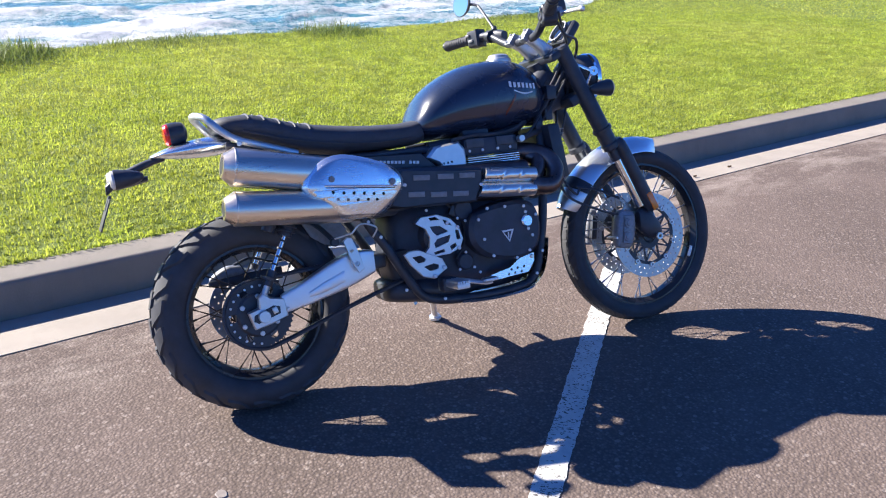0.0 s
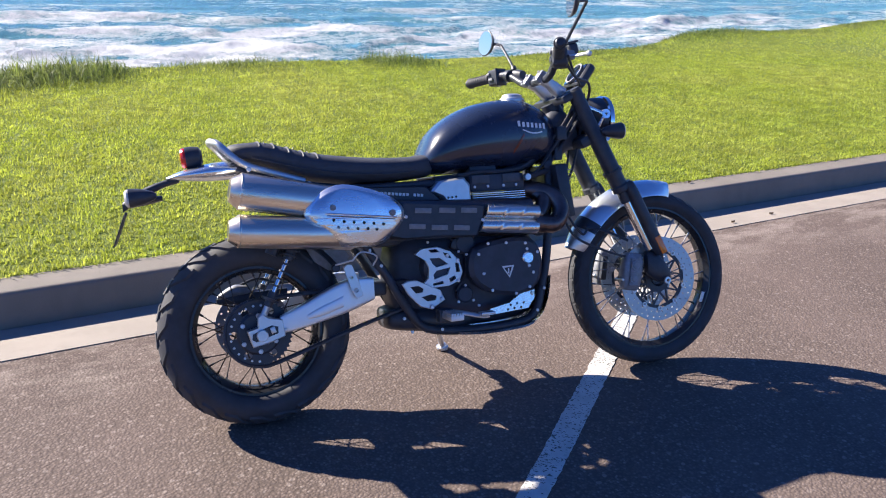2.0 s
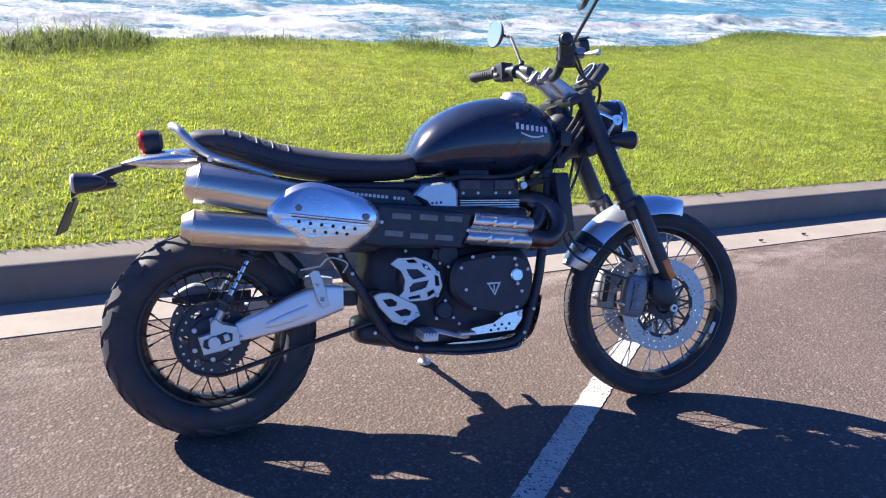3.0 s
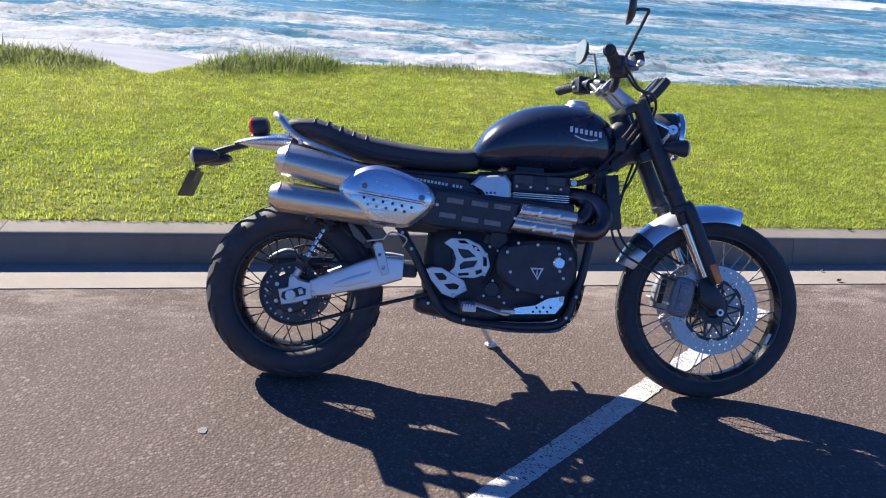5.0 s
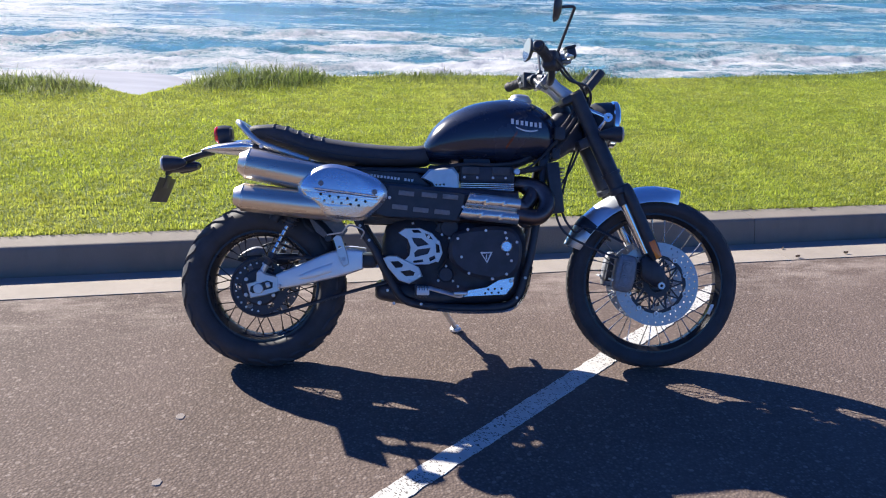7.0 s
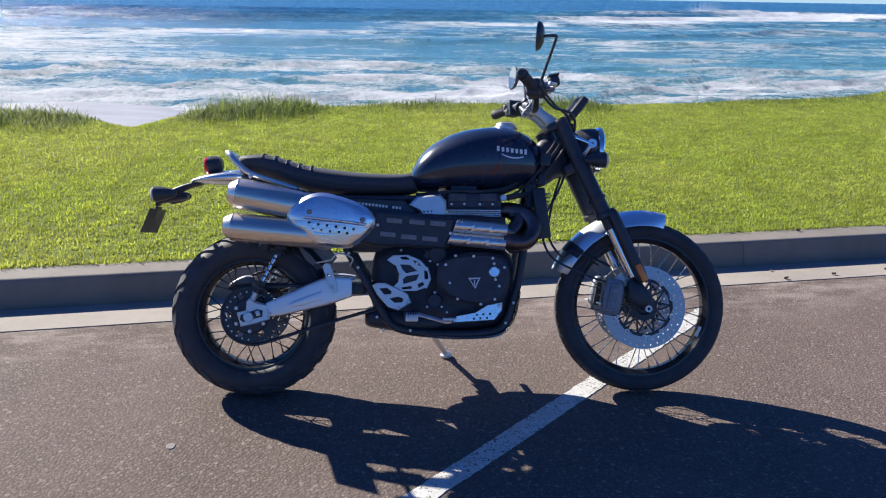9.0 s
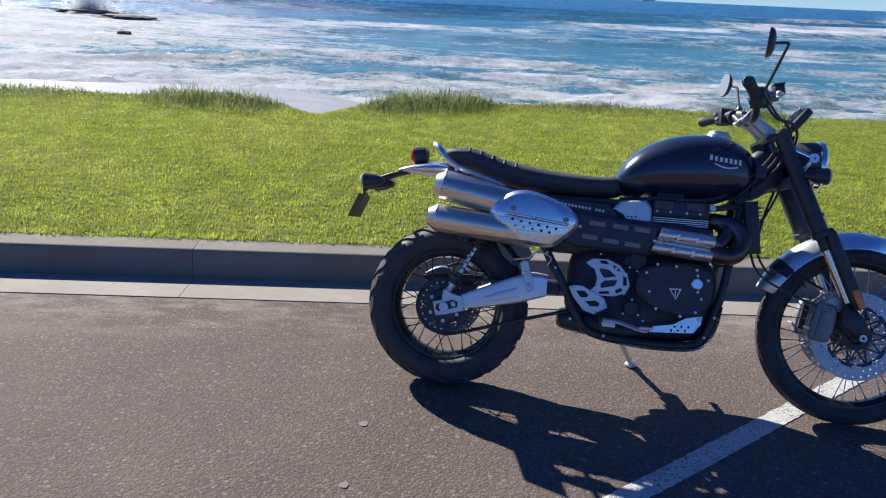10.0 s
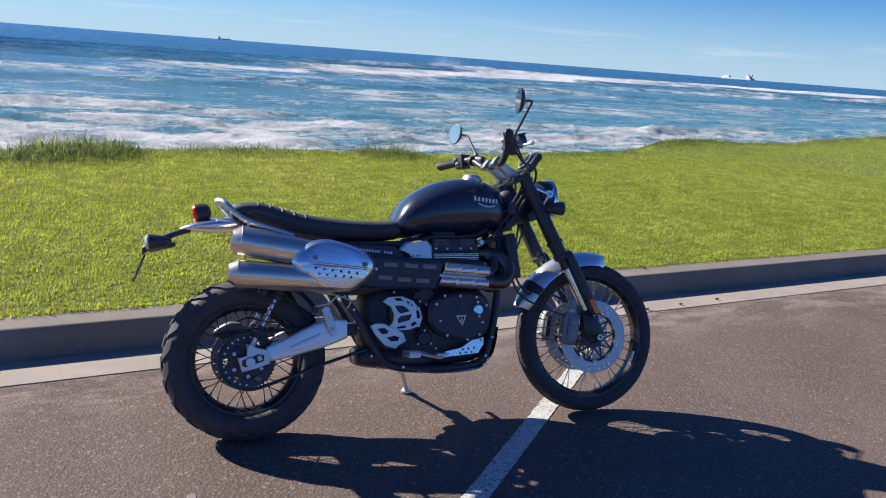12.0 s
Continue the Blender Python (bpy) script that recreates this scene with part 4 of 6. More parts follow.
def tyre_shape(c, radius, half, inner):
    """A round-shouldered tyre carcass."""
    prof = [(inner - 0.004, half * 0.72), (inner + 0.010, half * 0.92)]
    for i in range(1, 16):
        v = math.cos(math.pi * i / 16) * half
        prof.append((tyre_radius(v, radius, half, inner), v))
    prof += [(inner + 0.010, -half * 0.92), (inner - 0.004, -half * 0.72)]
    return lathe(prof, c, (0, 1, 0), 96, loop=True)


def tread_block(row, radius, half, inner, step, proud, spread=1.0):
    """One tread block at the wheel's front, for the middle row or a shoulder."""
    bm = bmesh.new()
    if row == 0:
        bands = ((-0.30 * half, 0.0, 0.33), (0.0, 0.05, 0.33), (0.30 * half, 0.0, 0.33))
    else:
        bands = tuple((row * f * half, lag, wide) for f, lag, wide in ((0.42, 0.10, 0.36), (0.64, -0.10, 0.33), (0.84, -0.36, 0.27)))
    lo, hi = [], []
    for v, lag, wide in bands:
        wide *= spread
        r = tyre_radius(v, radius, half, inner)
        for sg in (-1, 1):
            a = step * (lag + sg * wide)
            lo.append(bm.verts.new((math.cos(a) * (r - 0.006), v, math.sin(a) * (r - 0.006))))
            a = step * (lag + sg * wide * 0.9)
            hi.append(bm.verts.new((math.cos(a) * (r + proud), v * 1.02, math.sin(a) * (r + proud))))
    for k in (0, 2):
        bm.faces.new((hi[k], hi[k + 1], hi[k + 3], hi[k + 2]))
        bm.faces.new((lo[k], hi[k], hi[k + 2], lo[k + 2]))
        bm.faces.new((lo[k + 1], lo[k + 3], hi[k + 3], hi[k + 1]))
    bm.faces.new((lo[0], lo[1], hi[1], hi[0]))
    bm.faces.new((lo[4], hi[4], hi[5], lo[5]))
    return bm


def wheel(name, c, radius, half, rim_r, hub_r, hub_half, spokes, blocks, proud, label, spoke_metal):
    """Hub mesh with tyre, rim and crossed wire spokes."""
    hub = part(name, lathe([(0.012, -hub_half - 0.02), (0.022, -hub_half - 0.02), (0.022, -hub_half), (hub_r, -hub_half), (hub_r, -hub_half + 0.008), (hub_r * 0.6, -hub_half + 0.014),
                            (hub_r * 0.6, hub_half - 0.014), (hub_r, hub_half - 0.008), (hub_r, hub_half), (0.022, hub_half), (0.012, hub_half)], c, (0, 1, 0), 32), M_BLACK, bike, label)
    part("tyre", tyre_shape(c, radius, half, rim_r + 0.004), M_RUBBER, hub, "black dual-sport tyre with chunky tread blocks", 50)
    for row in (-1, 0, 1):
        one = None
        for i in range(blocks):
            where = Matrix.Translation(c) @ Matrix.Rotation(-2 * math.pi * (i + 0.5 * abs(row)) / blocks, 4, "Y")
            if one is None:
                one = part("tread_block", tread_block(row, radius, half, rim_r + 0.004, 2 * math.pi / blocks, proud, 1.0 if half > 0.06 else 1.32), M_RUBBER, hub, m=where)
            else:
                again(one, where)
    rw = half * 0.68
    part("rim", lathe([(rim_r + 0.012, -rw), (rim_r + 0.012, -rw + 0.005), (rim_r - 0.006, -rw + 0.012), (rim_r - 0.014, -rw * 0.4), (rim_r - 0.016, 0), (rim_r - 0.014, rw * 0.4),
                       (rim_r - 0.006, rw - 0.012), (rim_r + 0.012, rw - 0.005), (rim_r + 0.012, rw), (rim_r - 0.008, rw), (rim_r - 0.024, rw * 0.5), (rim_r - 0.026, 0), (rim_r - 0.024, -rw * 0.5), (rim_r - 0.008, -rw)],
                      c, (0, 1, 0), 96, loop=True), M_RIM, hub, "glossy black spoked rim")
    first = {}
    for i in range(spokes):
        side = 1 if i % 2 else -1
        lean = 0.95 if (i // 2) % 2 else -0.95
        a = 2 * math.pi * i / spokes
        p0 = Vector((hub_r * 0.92 * math.cos(a + lean), side * (hub_half - 0.004), hub_r * 0.92 * math.sin(a + lean)))
        p1 = Vector(((rim_r - 0.018) * math.cos(a), side * 0.012, (rim_r - 0.018) * math.sin(a)))
        d = p1 - p0
        where = Matrix.Translation(c + p0) @ d.to_track_quat("Z", "Y").to_matrix().to_4x4()
        if not first:
            L = d.length
            sp = lathe([(0.0021, 0), (0.0021, L - 0.02), (0.0036, L - 0.02), (0.0036, L), (0, L)], axis=(0, 0, 1), seg=6)
            first["o"] = part("spoke", sp, spoke_metal, hub, m=where)
        else:
            again(first["o"], where)
    return hub


rear = wheel("rear_wheel", R_AXLE, 0.316, 0.078, 0.212, 0.062, 0.055, 32, 22, 0.008, "wide rear wheel with dark wire spokes", M_DARKSPOKE)
front = wheel("front_wheel", F_AXLE, 0.341, 0.050, 0.272, 0.045, 0.050, 36, 46, 0.002, "tall narrow front wheel with bright wire spokes", M_SPOKE)
weight = Matrix.Translation(F_AXLE + Vector((0.2275, -0.030, -0.098))) @ Matrix.Rotation(radians(-67), 4, "Y")
part("wheel_weight", block((0.042, 0.006, 0.012), (0, 0, 0), 0.002), M_WHITE, front, "bright stick-on wheel weight", m=weight)


def ring_disc(name, c, v, r0, r1, thick, holes, material, parent, label, rows=2):
    bm = bmesh.new()
    out = [(c.x + r1 * math.cos(t), c.z + r1 * math.sin(t)) for t in (2 * math.pi * i / 72 for i in range(72))]
    cut = [[(c.x + r0 * math.cos(-t), c.z + r0 * math.sin(-t)) for t in (2 * math.pi * i / 48 for i in range(48))]]
    for i in range(holes):
        for k in range(rows):
            r = r0 + (r1 - r0) * (0.3 + 0.42 * k)
            t = 2 * math.pi * (i + 0.5 * k) / holes
            cut.append(hole(c.x + r * math.cos(t), c.z + r * math.sin(t), 0.0034, 6))
    bm.free()
    return part(name, plate(out, v, thick, cut), material, parent, label, smooth=30)


# front brake discs with floating carriers
for v in (-0.078, 0.073):
    disc = ring_disc("brake_disc", F_AXLE, v, 0.112, 0.160, 0.005, 34, M_DISC, front, "drilled steel brake disc")
    star = [(F_AXLE.x + r * math.cos(t), F_AXLE.z + r * math.sin(t)) for t, r in ((2 * math.pi * i / 40, 0.118 if i % 4 in (0, 1) else 0.107) for i in range(40))]
    gaps = [hole(F_AXLE.x, F_AXLE.z, 0.03, 24)]
    for i in range(10):
        mid_a = 2 * math.pi * (i + 0.62) / 10
        gaps.append([(F_AXLE.x + r * math.cos(mid_a + d), F_AXLE.z + r * math.sin(mid_a + d)) for r, d in ((0.056, 0.0), (0.100, -0.27), (0.102, 0.0), (0.100, 0.27))])
        mid_a += math.pi / 10
        gaps.append([(F_AXLE.x + r * math.cos(mid_a + d), F_AXLE.z + r * math.sin(mid_a + d)) for r, d in ((0.052, -0.22), (0.093, 0.0), (0.052, 0.22))])
    carrier = plate(star, v + 0.001, 0.005, gaps)
    part("disc_carrier", carrier, M_BLACK, front)
    for i in range(10):
        t = 2 * math.pi * (i + 0.5) / 10
        part("disc_bobbin", lathe([(0.0045, -0.003), (0.009, -0.003), (0.010, 0.0), (0.009, 0.004), (0.0045, 0.004)], (F_AXLE.x + 0.113 * math.cos(t), v - 0.002, F_AXLE.z + 0.113 * math.sin(t)), (0, 1, 0), 14, loop=True), M_CAST, disc, "silver disc bobbin")

# rear sprocket, cush drive and disc
teeth = []
for i in range(42 * 2):
    t = 2 * math.pi * i / 84
    teeth.append((R_AXLE.x + (0.108 if i % 2 else 0.101) * math.cos(t), R_AXLE.z + (0.108 if i % 2 else 0.101) * math.sin(t)))
part("rear_sprocket", plate(teeth, -0.096, 0.006, [hole(R_AXLE.x + 0.078 * math.cos(2 * math.pi * i / 6), R_AXLE.z + 0.078 * math.sin(2 * math.pi * i / 6), 0.013, 12) for i in range(6)]), M_BLACK, rear, "black rear chain sprocket")
part("cush_drive", lathe([(0.02, -0.02), (0.062, -0.02), (0.07, -0.012), (0.07, 0.014), (0.02, 0.014)], R_AXLE + Vector((0, -0.085, 0)), (0, 1, 0), 36), M_BLACK, rear)
for i in range(6):
    t = 2 * math.pi * (i + 0.5) / 6
    bolt(rear, R_AXLE.x + 0.058 * math.cos(t), -0.105, R_AXLE.z + 0.058 * math.sin(t), 0.008)
ring_disc("rear_brake_disc", R_AXLE, 0.075, 0.085, 0.125, 0.005, 20, M_CALIPER, rear, "drilled steel rear brake disc")

# half ring of silver dots, added to imitate glints on chain and sprocket
for i in range(13):
    t = math.pi * (0.46 + 0.085 * i)
    bolt(rear, R_AXLE.x + 0.090 * math.cos(t), -0.1005, R_AXLE.z + 0.090 * math.sin(t), 0.0042, M_CAST)

# chain on the right
chain = bmesh.new()
S1, r1, S2, r2 = R_AXLE + Vector((0, -0.093, 0)), 0.106, Vector((0.565, -0.093, 0.40)), 0.036
run = [S1 + Vector((-0.02, 0, -r1)), S1 + Vector((0.05, 0, -r1 + 0.004)), Vector((0.3, -0.093, 0.288)), S2 + Vector((0, 0, -r2))]
tube(run, 0.0085, 6, 10, chain, flat=0.7)
tube([S1 + Vector((-0.01, 0, r1)), Vector((0.28, -0.093, 0.43)), S2 + Vector((0, 0, r2))], 0.0085, 6, 8, chain, flat=0.7)
for i in range(24):
    t0, t1 = math.pi * (0.5 + i / 24), math.pi * (0.5 + (i + 1) / 24)
    tube([S1 + Vector((r1 * math.cos(t), 0, r1 * math.sin(t))) for t in (t0, t1)], 0.0085, 6, 1, chain, flat=0.7)
part("drive_chain", chain, M_BLACK, bike, "dark greasy drive chain")

# swingarm, axle blocks, twin shocks
for sg in (-1, 1):
    arm = loft(refine([(0.065, 0.308, 0.364, 0.014, sg * 0.130), (0.14, 0.320, 0.396, 0.020, sg * 0.128), (0.24, 0.342, 0.442, 0.023, sg * 0.123), (0.31, 0.360, 0.462, 0.022, sg * 0.117), (0.38, 0.384, 0.456, 0.018, sg * 0.106)], 16), 24, 7.0)
    arm_ob = part("swingarm_leg", arm, M_ALLOY, bike, "brushed aluminium swingarm leg", 40)
    inset = refine([(0.15, 0.346, 0.362, 0.002, sg * 0.1475), (0.20, 0.352, 0.386, 0.003, sg * 0.1465), (0.27, 0.374, 0.410, 0.002, sg * 0.1440)], 10)
    part("pressed_flute", loft(inset, 12, 2.2), M_ALLOY, arm_ob)
    out = [(-0.041, 0.327), (-0.007, 0.337), (-0.005, 0.370), (0.009, 0.381), (0.028, 0.366), (0.071, 0.355), (0.078, 0.302), (0.024, 0.284), (-0.026, 0.275)]
    ends = plate(out, -0.150, 0.03, [hole(R_AXLE.x, R_AXLE.z, 0.011, 12)], bevel=0.004)
    if sg > 0:
        for v in ends.verts:
            v.co.y = -v.co.y
    end_ob = part("axle_block", ends, M_CAST, bike, "silver cast axle block with adjuster slot", 30)
    if sg < 0:
        # black plate on the block's face, drawn for the dark of the inset slot
        part("axle_slot", plate([(-0.025, 0.319), (0.035, 0.341), (0.055, 0.335), (0.054, 0.314), (-0.015, 0.293), (-0.028, 0.301)], -0.1515, 0.004), M_BLACK, end_ob)
        part("axle_nut", lathe([(0.0105, -0.163), (0.017, -0.163), (0.019, -0.158), (0.019, -0.15), (0.0105, -0.15)], (R_AXLE.x + 0.004, 0, R_AXLE.z), (0, 1, 0), 20), M_CAST, end_ob)
        part("axle_bore", lathe([(0, -0.159), (0.0105, -0.159), (0.0105, -0.15), (0, -0.15)], (R_AXLE.x + 0.004, 0, R_AXLE.z), (0, 1, 0), 12), M_BLACK, end_ob)
        part("chain_adjuster", block((0.016, 0.008, 0.020), (0.038, -0.154, 0.326), 0.003, Euler((0, radians(-18), 0)).to_matrix()), M_CAST, end_ob)
        bolt(end_ob, 0.079, -0.150, 0.322, 0.006)
part("rear_caliper", loft(refine([(-0.110, 0.410, 0.424, 0.012, 0.075), (-0.085, 0.412, 0.442, 0.020, 0.075), (-0.05, 0.416, 0.456, 0.024, 0.075), (-0.01, 0.416, 0.452, 0.020, 0.075)], 12), 14, 3.0), M_CALIPER, bike, "grey rear brake caliper")
part("caliper_carrier", loft(refine([(-0.115, 0.398, 0.416, 0.010, 0.066), (-0.05, 0.392, 0.424, 0.014, 0.066), (0.04, 0.388, 0.430, 0.014, 0.066), (0.12, 0.390, 0.432, 0.012, 0.066)], 12), 12, 3.5), M_BLACK, bike)
part("brake_hose", tube([(-0.03, 0.075, 0.455), (0.03, 0.08, 0.47), (0.12, 0.10, 0.445), (0.30, 0.11, 0.47)], 0.005, 8, 6), M_BLACK, bike)
part("splash_plate", plate([(0.170, 0.575), (0.288, 0.572), (0.320, 0.530), (0.292, 0.492), (0.245, 0.488), (0.20, 0.52)], -0.060, 0.005, bevel=0.002), M_GREY, bike, "dull grey splash plate")
part("swingarm_bridge", block((0.06, 0.20, 0.05), (0.40, 0, 0.415), 0.012), M_BLACK, bike)
for sg in (-1, 1):
    lo, hi = Vector((0.010, sg * 0.134, 0.364)), Vector((0.184, sg * 0.112, 0.70))
    axis = (hi - lo).normalized()
    shock = part("shock_absorber", tube([lo + axis * 0.20, hi], 0.021, 14, 1), M_BLACK, bike, "twin rear shock absorber with dark spring and chrome rod")
    part("shock_rod", tube([lo + axis * 0.085, lo + axis * 0.21], 0.0080, 12, 1), M_CHROME, shock)
    for k in (0.11, 0.135, 0.16, 0.185):
        part("rod_ring", lathe([(0.007, -0.003), (0.0105, -0.003), (0.0105, 0.003), (0.007, 0.003)], lo + axis * k, axis, 12, loop=True), M_BLACK, shock)
    part("shock_lower_body", tube([lo + axis * 0.04, lo + axis * 0.09], 0.014, 12, 1), M_BLACK, shock)
    part("shock_clevis", tube([lo, lo + axis * 0.05], 0.013, 10, 1, flat=0.7), M_CAST, shock)
    part("spring_cup", lathe([(0.008, -0.004), (0.028, -0.004), (0.030, 0.004), (0.008, 0.006)], lo + axis * 0.062, axis, 20, loop=True), M_BLACK, shock)
    coil = []
    b1 = axis.orthogonal().normalized()
    b2 = axis.cross(b1)
    for i in range(90):
        t = i / 89
        coil.append(lo + axis * (0.205 + 0.15 * t) + 0.026 * (math.cos(18 * math.pi * t) * b1 + math.sin(18 * math.pi * t) * b2))
    part("spring", tube(coil, 0.0042, 6, 1), M_BLACK, shock)
    part("reservoir", tube([lo + axis * 0.20 + Vector((-0.05, 0, 0.02)), lo + axis * 0.31 + Vector((-0.05, 0, 0.02))], 0.02, 12, 1), M_BLACK, shock)
    part("lower_eye", lathe([(0.006, -0.012), (0.015, -0.012), (0.015, 0.012), (0.006, 0.012)], lo, (0, 1, 0), 14, loop=True), M_CAST, shock)

def arch(name, c, r, a0, a1, half, material, parent, label, drop=0.022, n=26, thick=0.003, taper=0.0):
    """A mudguard: a thin domed strip round a wheel's centre."""
    bm = bmesh.new()
    rows = []
    for i in range(n + 1):
        t = i / n
        a = radians(a0 + (a1 - a0) * t)
        wd = half * (1 - taper * (2 * abs(t - 0.5)) ** 6)
        top, low = [], []
        for j in range(11):
            x = -1 + 2 * j / 10
            rr = r - drop * abs(x) ** 2.4
            for lst, k in ((top, 0.0), (low, -thick)):
                lst.append(bm.verts.new((c.x + (rr + k) * math.cos(a), x * wd, c.z + (rr + k) * math.sin(a))))
        rows.append(top + low[::-1])
    ring_bridge(bm, rows)
    return part(name, bm, material, parent, label, 50)


# pillion peg bracket and rear boxes
part("peg_bracket", plate([(0.274, 0.501), (0.287, 0.512), (0.303, 0.509), (0.323, 0.454), (0.334, 0.406), (0.314, 0.396), (0.296, 0.432)], -0.158, 0.008, [hole(*(0.298, 0.468), 0.006), hole(*(0.312, 0.425), 0.008)], bevel=0.002), M_CAST, bike, "silver pillion peg bracket", 30)

arch("inner_mudguard", R_AXLE, 0.350, 35, 93, 0.085, M_BLACK, bike, "black plastic inner rear mudguard", 0.030)
part("battery_box", block((0.16, 0.17, 0.22), (0.42, 0, 0.66), 0.02), M_BLACK, bike, "black battery box")
part("left_side_panel", plate([(0.34, 0.76), (0.62, 0.76), (0.66, 0.68), (0.60, 0.60), (0.42, 0.62)], 0.10, 0.03, bevel=0.008), M_BLACK, bike, "black left side panel")

# ---- fuel tank ----
tank_keys = [(0.592, 0.800, 0.845, 0.055), (0.605, 0.792, 0.872, 0.088), (0.64, 0.785, 0.928, 0.118), (0.70, 0.783, 0.978, 0.139), (0.79, 0.783, 1.018, 0.149), (0.90, 0.786, 1.036, 0.147), (0.98, 0.793, 1.032, 0.136), (1.045, 0.803, 1.008, 0.112), (1.09, 0.818, 0.972, 0.082), (1.108, 0.84, 0.945, 0.05)]
tank = part("fuel_tank", loft(refine(tank_keys, 44), 40, 2.35), M_TANKPAINT, bike, "glossy dark blue-black fuel tank", 60)
cap = lathe([(0, 0.024), (0.028, 0.024), (0.036, 0.019), (0.038, 0.010), (0.044, 0.008), (0.046, 0.0), (0.04, -0.02), (0, -0.02)], (0.968, 0, 1.033), (0.04, 0, 1), 32)
part("fuel_cap", cap, M_CAST, tank, "polished metal filler cap")


def on_tank(u, w, lift=0.0015):
    """The place on the tank's right flank at (u, w)."""
    keys = refine(tank_keys, 200)
    lo, hi, hw = min(keys, key=lambda k: abs(k[0] - u))[1:4]
    f = min(0.999, abs((w - (lo + hi) / 2) / ((hi - lo) / 2)))
    return Vector((u, -(hw * (1 - f ** 2.35) ** (1 / 2.35)) - lift, w))


def decal(name, strip, material, parent):
    """A thin print from rows of (u, low w, high w) laid on the tank."""
    bm = bmesh.new()
    rows = [(bm.verts.new(on_tank(u, a)), bm.verts.new(on_tank(u, b))) for u, a, b in strip]
    for p, q in zip(rows, rows[1:]):
        bm.faces.new((p[0], q[0], q[1], p[1]))
    return part(name, bm, material, parent, smooth=60)


# maker's mark as plain bars over an arc
for i in range(7):
    u0 = 0.920 + i * 0.0178
    rise = 0.0016 * i
    h = 0.020 if i in (0, 6) else 0.017
    decal("badge_bar", [(u0, 0.931 - rise, 0.931 - rise + h), (u0 + 0.0105, 0.931 - rise, 0.931 - rise + h)], M_WHITE, tank)
decal("badge_arc", [(0.938 + 0.0085 * i, 0.918 - 0.0095 * math.sin(math.pi * i / 10) - 0.0008 * i, 0.9225 - 0.0085 * math.sin(math.pi * i / 10) - 0.0008 * i) for i in range(11)], M_WHITE, tank)
decal("tank_stripe", [(0.905 + 0.008 * i, 0.838 + 0.0115 * i, 0.852 + 0.0115 * i) for i in range(6)], M_REDLINE, tank)

# ---- seat, rails and tail ----
seat_keys = [(-0.052, 0.880, 0.905, 0.06), (-0.04, 0.868, 0.915, 0.095), (0.0, 0.856, 0.920, 0.115), (0.07, 0.835, 0.918, 0.122), (0.19, 0.792, 0.884, 0.130), (0.30, 0.772, 0.866, 0.134), (0.42, 0.766, 0.854, 0.130), (0.54, 0.770, 0.850, 0.115), (0.61, 0.778, 0.856, 0.092), (0.628, 0.79, 0.846, 0.06)]
seat = part("seat", loft(refine(seat_keys, 60), 32, 3.0), M_VINYL, bike, "long flat black vinyl seat with ribbed rear", 60)
for i in range(5):
    u = 0.045 + i * 0.045
    k = min(refine(seat_keys, 120), key=lambda k: abs(k[0] - u))
    lo, hi, hw = k[1:4]
    pts = []
    for j in range(15):
        t = math.pi * (0.12 + 0.76 * j / 14)
        c, s_ = math.cos(t), math.sin(t)
        pts.append((u, math.copysign(abs(c) ** (2 / 3.0), c) * hw, (lo + hi) / 2 + s_ ** (2 / 3.0) * (hi - lo) / 2 + 0.001))
    part("seat_rib", tube(pts, 0.0035, 8, 1, flat=0.6), M_VINYL, seat)
    if i > 3:
        continue
    stitch = [(u + 0.016, -hw * 0.80, hi - (hi - lo) * 0.13 + 0.002), (u + 0.017, -hw * 0.70, hi - (hi - lo) * 0.07 + 0.002)]
    part("stitch", tube(stitch, 0.0014, 6, 1), M_GREY, seat)
seam = [(0.02, -0.1225, 0.868), (0.10, -0.129, 0.846), (0.20, -0.134, 0.822), (0.32, -0.137, 0.803), (0.45, -0.131, 0.795), (0.57, -0.108, 0.800)]
part("seat_piping", tube(seam, 0.0022, 6, 6), M_VINYL, seat)
rail = [(0.178, -0.118, 0.787), (0.09, -0.119, 0.815), (0.0, -0.116, 0.846), (-0.045, -0.105, 0.880), (-0.078, -0.088, 0.915), (-0.094, -0.05, 0.926), (-0.099, 0, 0.929)]
rail = rail + [(u, -v, w) for u, v, w in rail[-2::-1]]
part("grab_rail", tube(rail, 0.0115, 12, 6), M_CAST, bike, "bright silver tubular rail loop round the seat's tail", 60)
for sg in (-1, 1):
    sub = part("subframe_rail", tube([(0.62, sg * 0.10, 0.755), (0.36, sg * 0.112, 0.755), (0.18, sg * 0.113, 0.775), (-0.03, sg * 0.098, 0.832)], 0.012, 10, 6), M_BLACK, bike)
    for u, w in ((0.005, 0.832), (0.19, 0.778), (0.215, 0.77)):
        if sg < 0:
            bolt(sub, u, -0.127, w, 0.008)


fender = loft(refine([(-0.240, 0.815, 0.824, 0.030), (-0.20, 0.812, 0.840, 0.060), (-0.13, 0.806, 0.858, 0.074), (-0.06, 0.806, 0.866, 0.078), (-0.01, 0.812, 0.862, 0.078)], 18), 20, 2.2)
tail = part("rear_mudguard", fender, M_ALU, bike, "short brushed aluminium rear mudguard", 60)
part("tail_light", lathe([(0.0, 0.030), (0.02, 0.030), (0.031, 0.022), (0.035, 0.0), (0.034, -0.022), (0, -0.022)], (-0.155, 0, 0.884), (1, 0, 0.08), 28), M_BLACK, tail, "small round tail lamp in black housing")
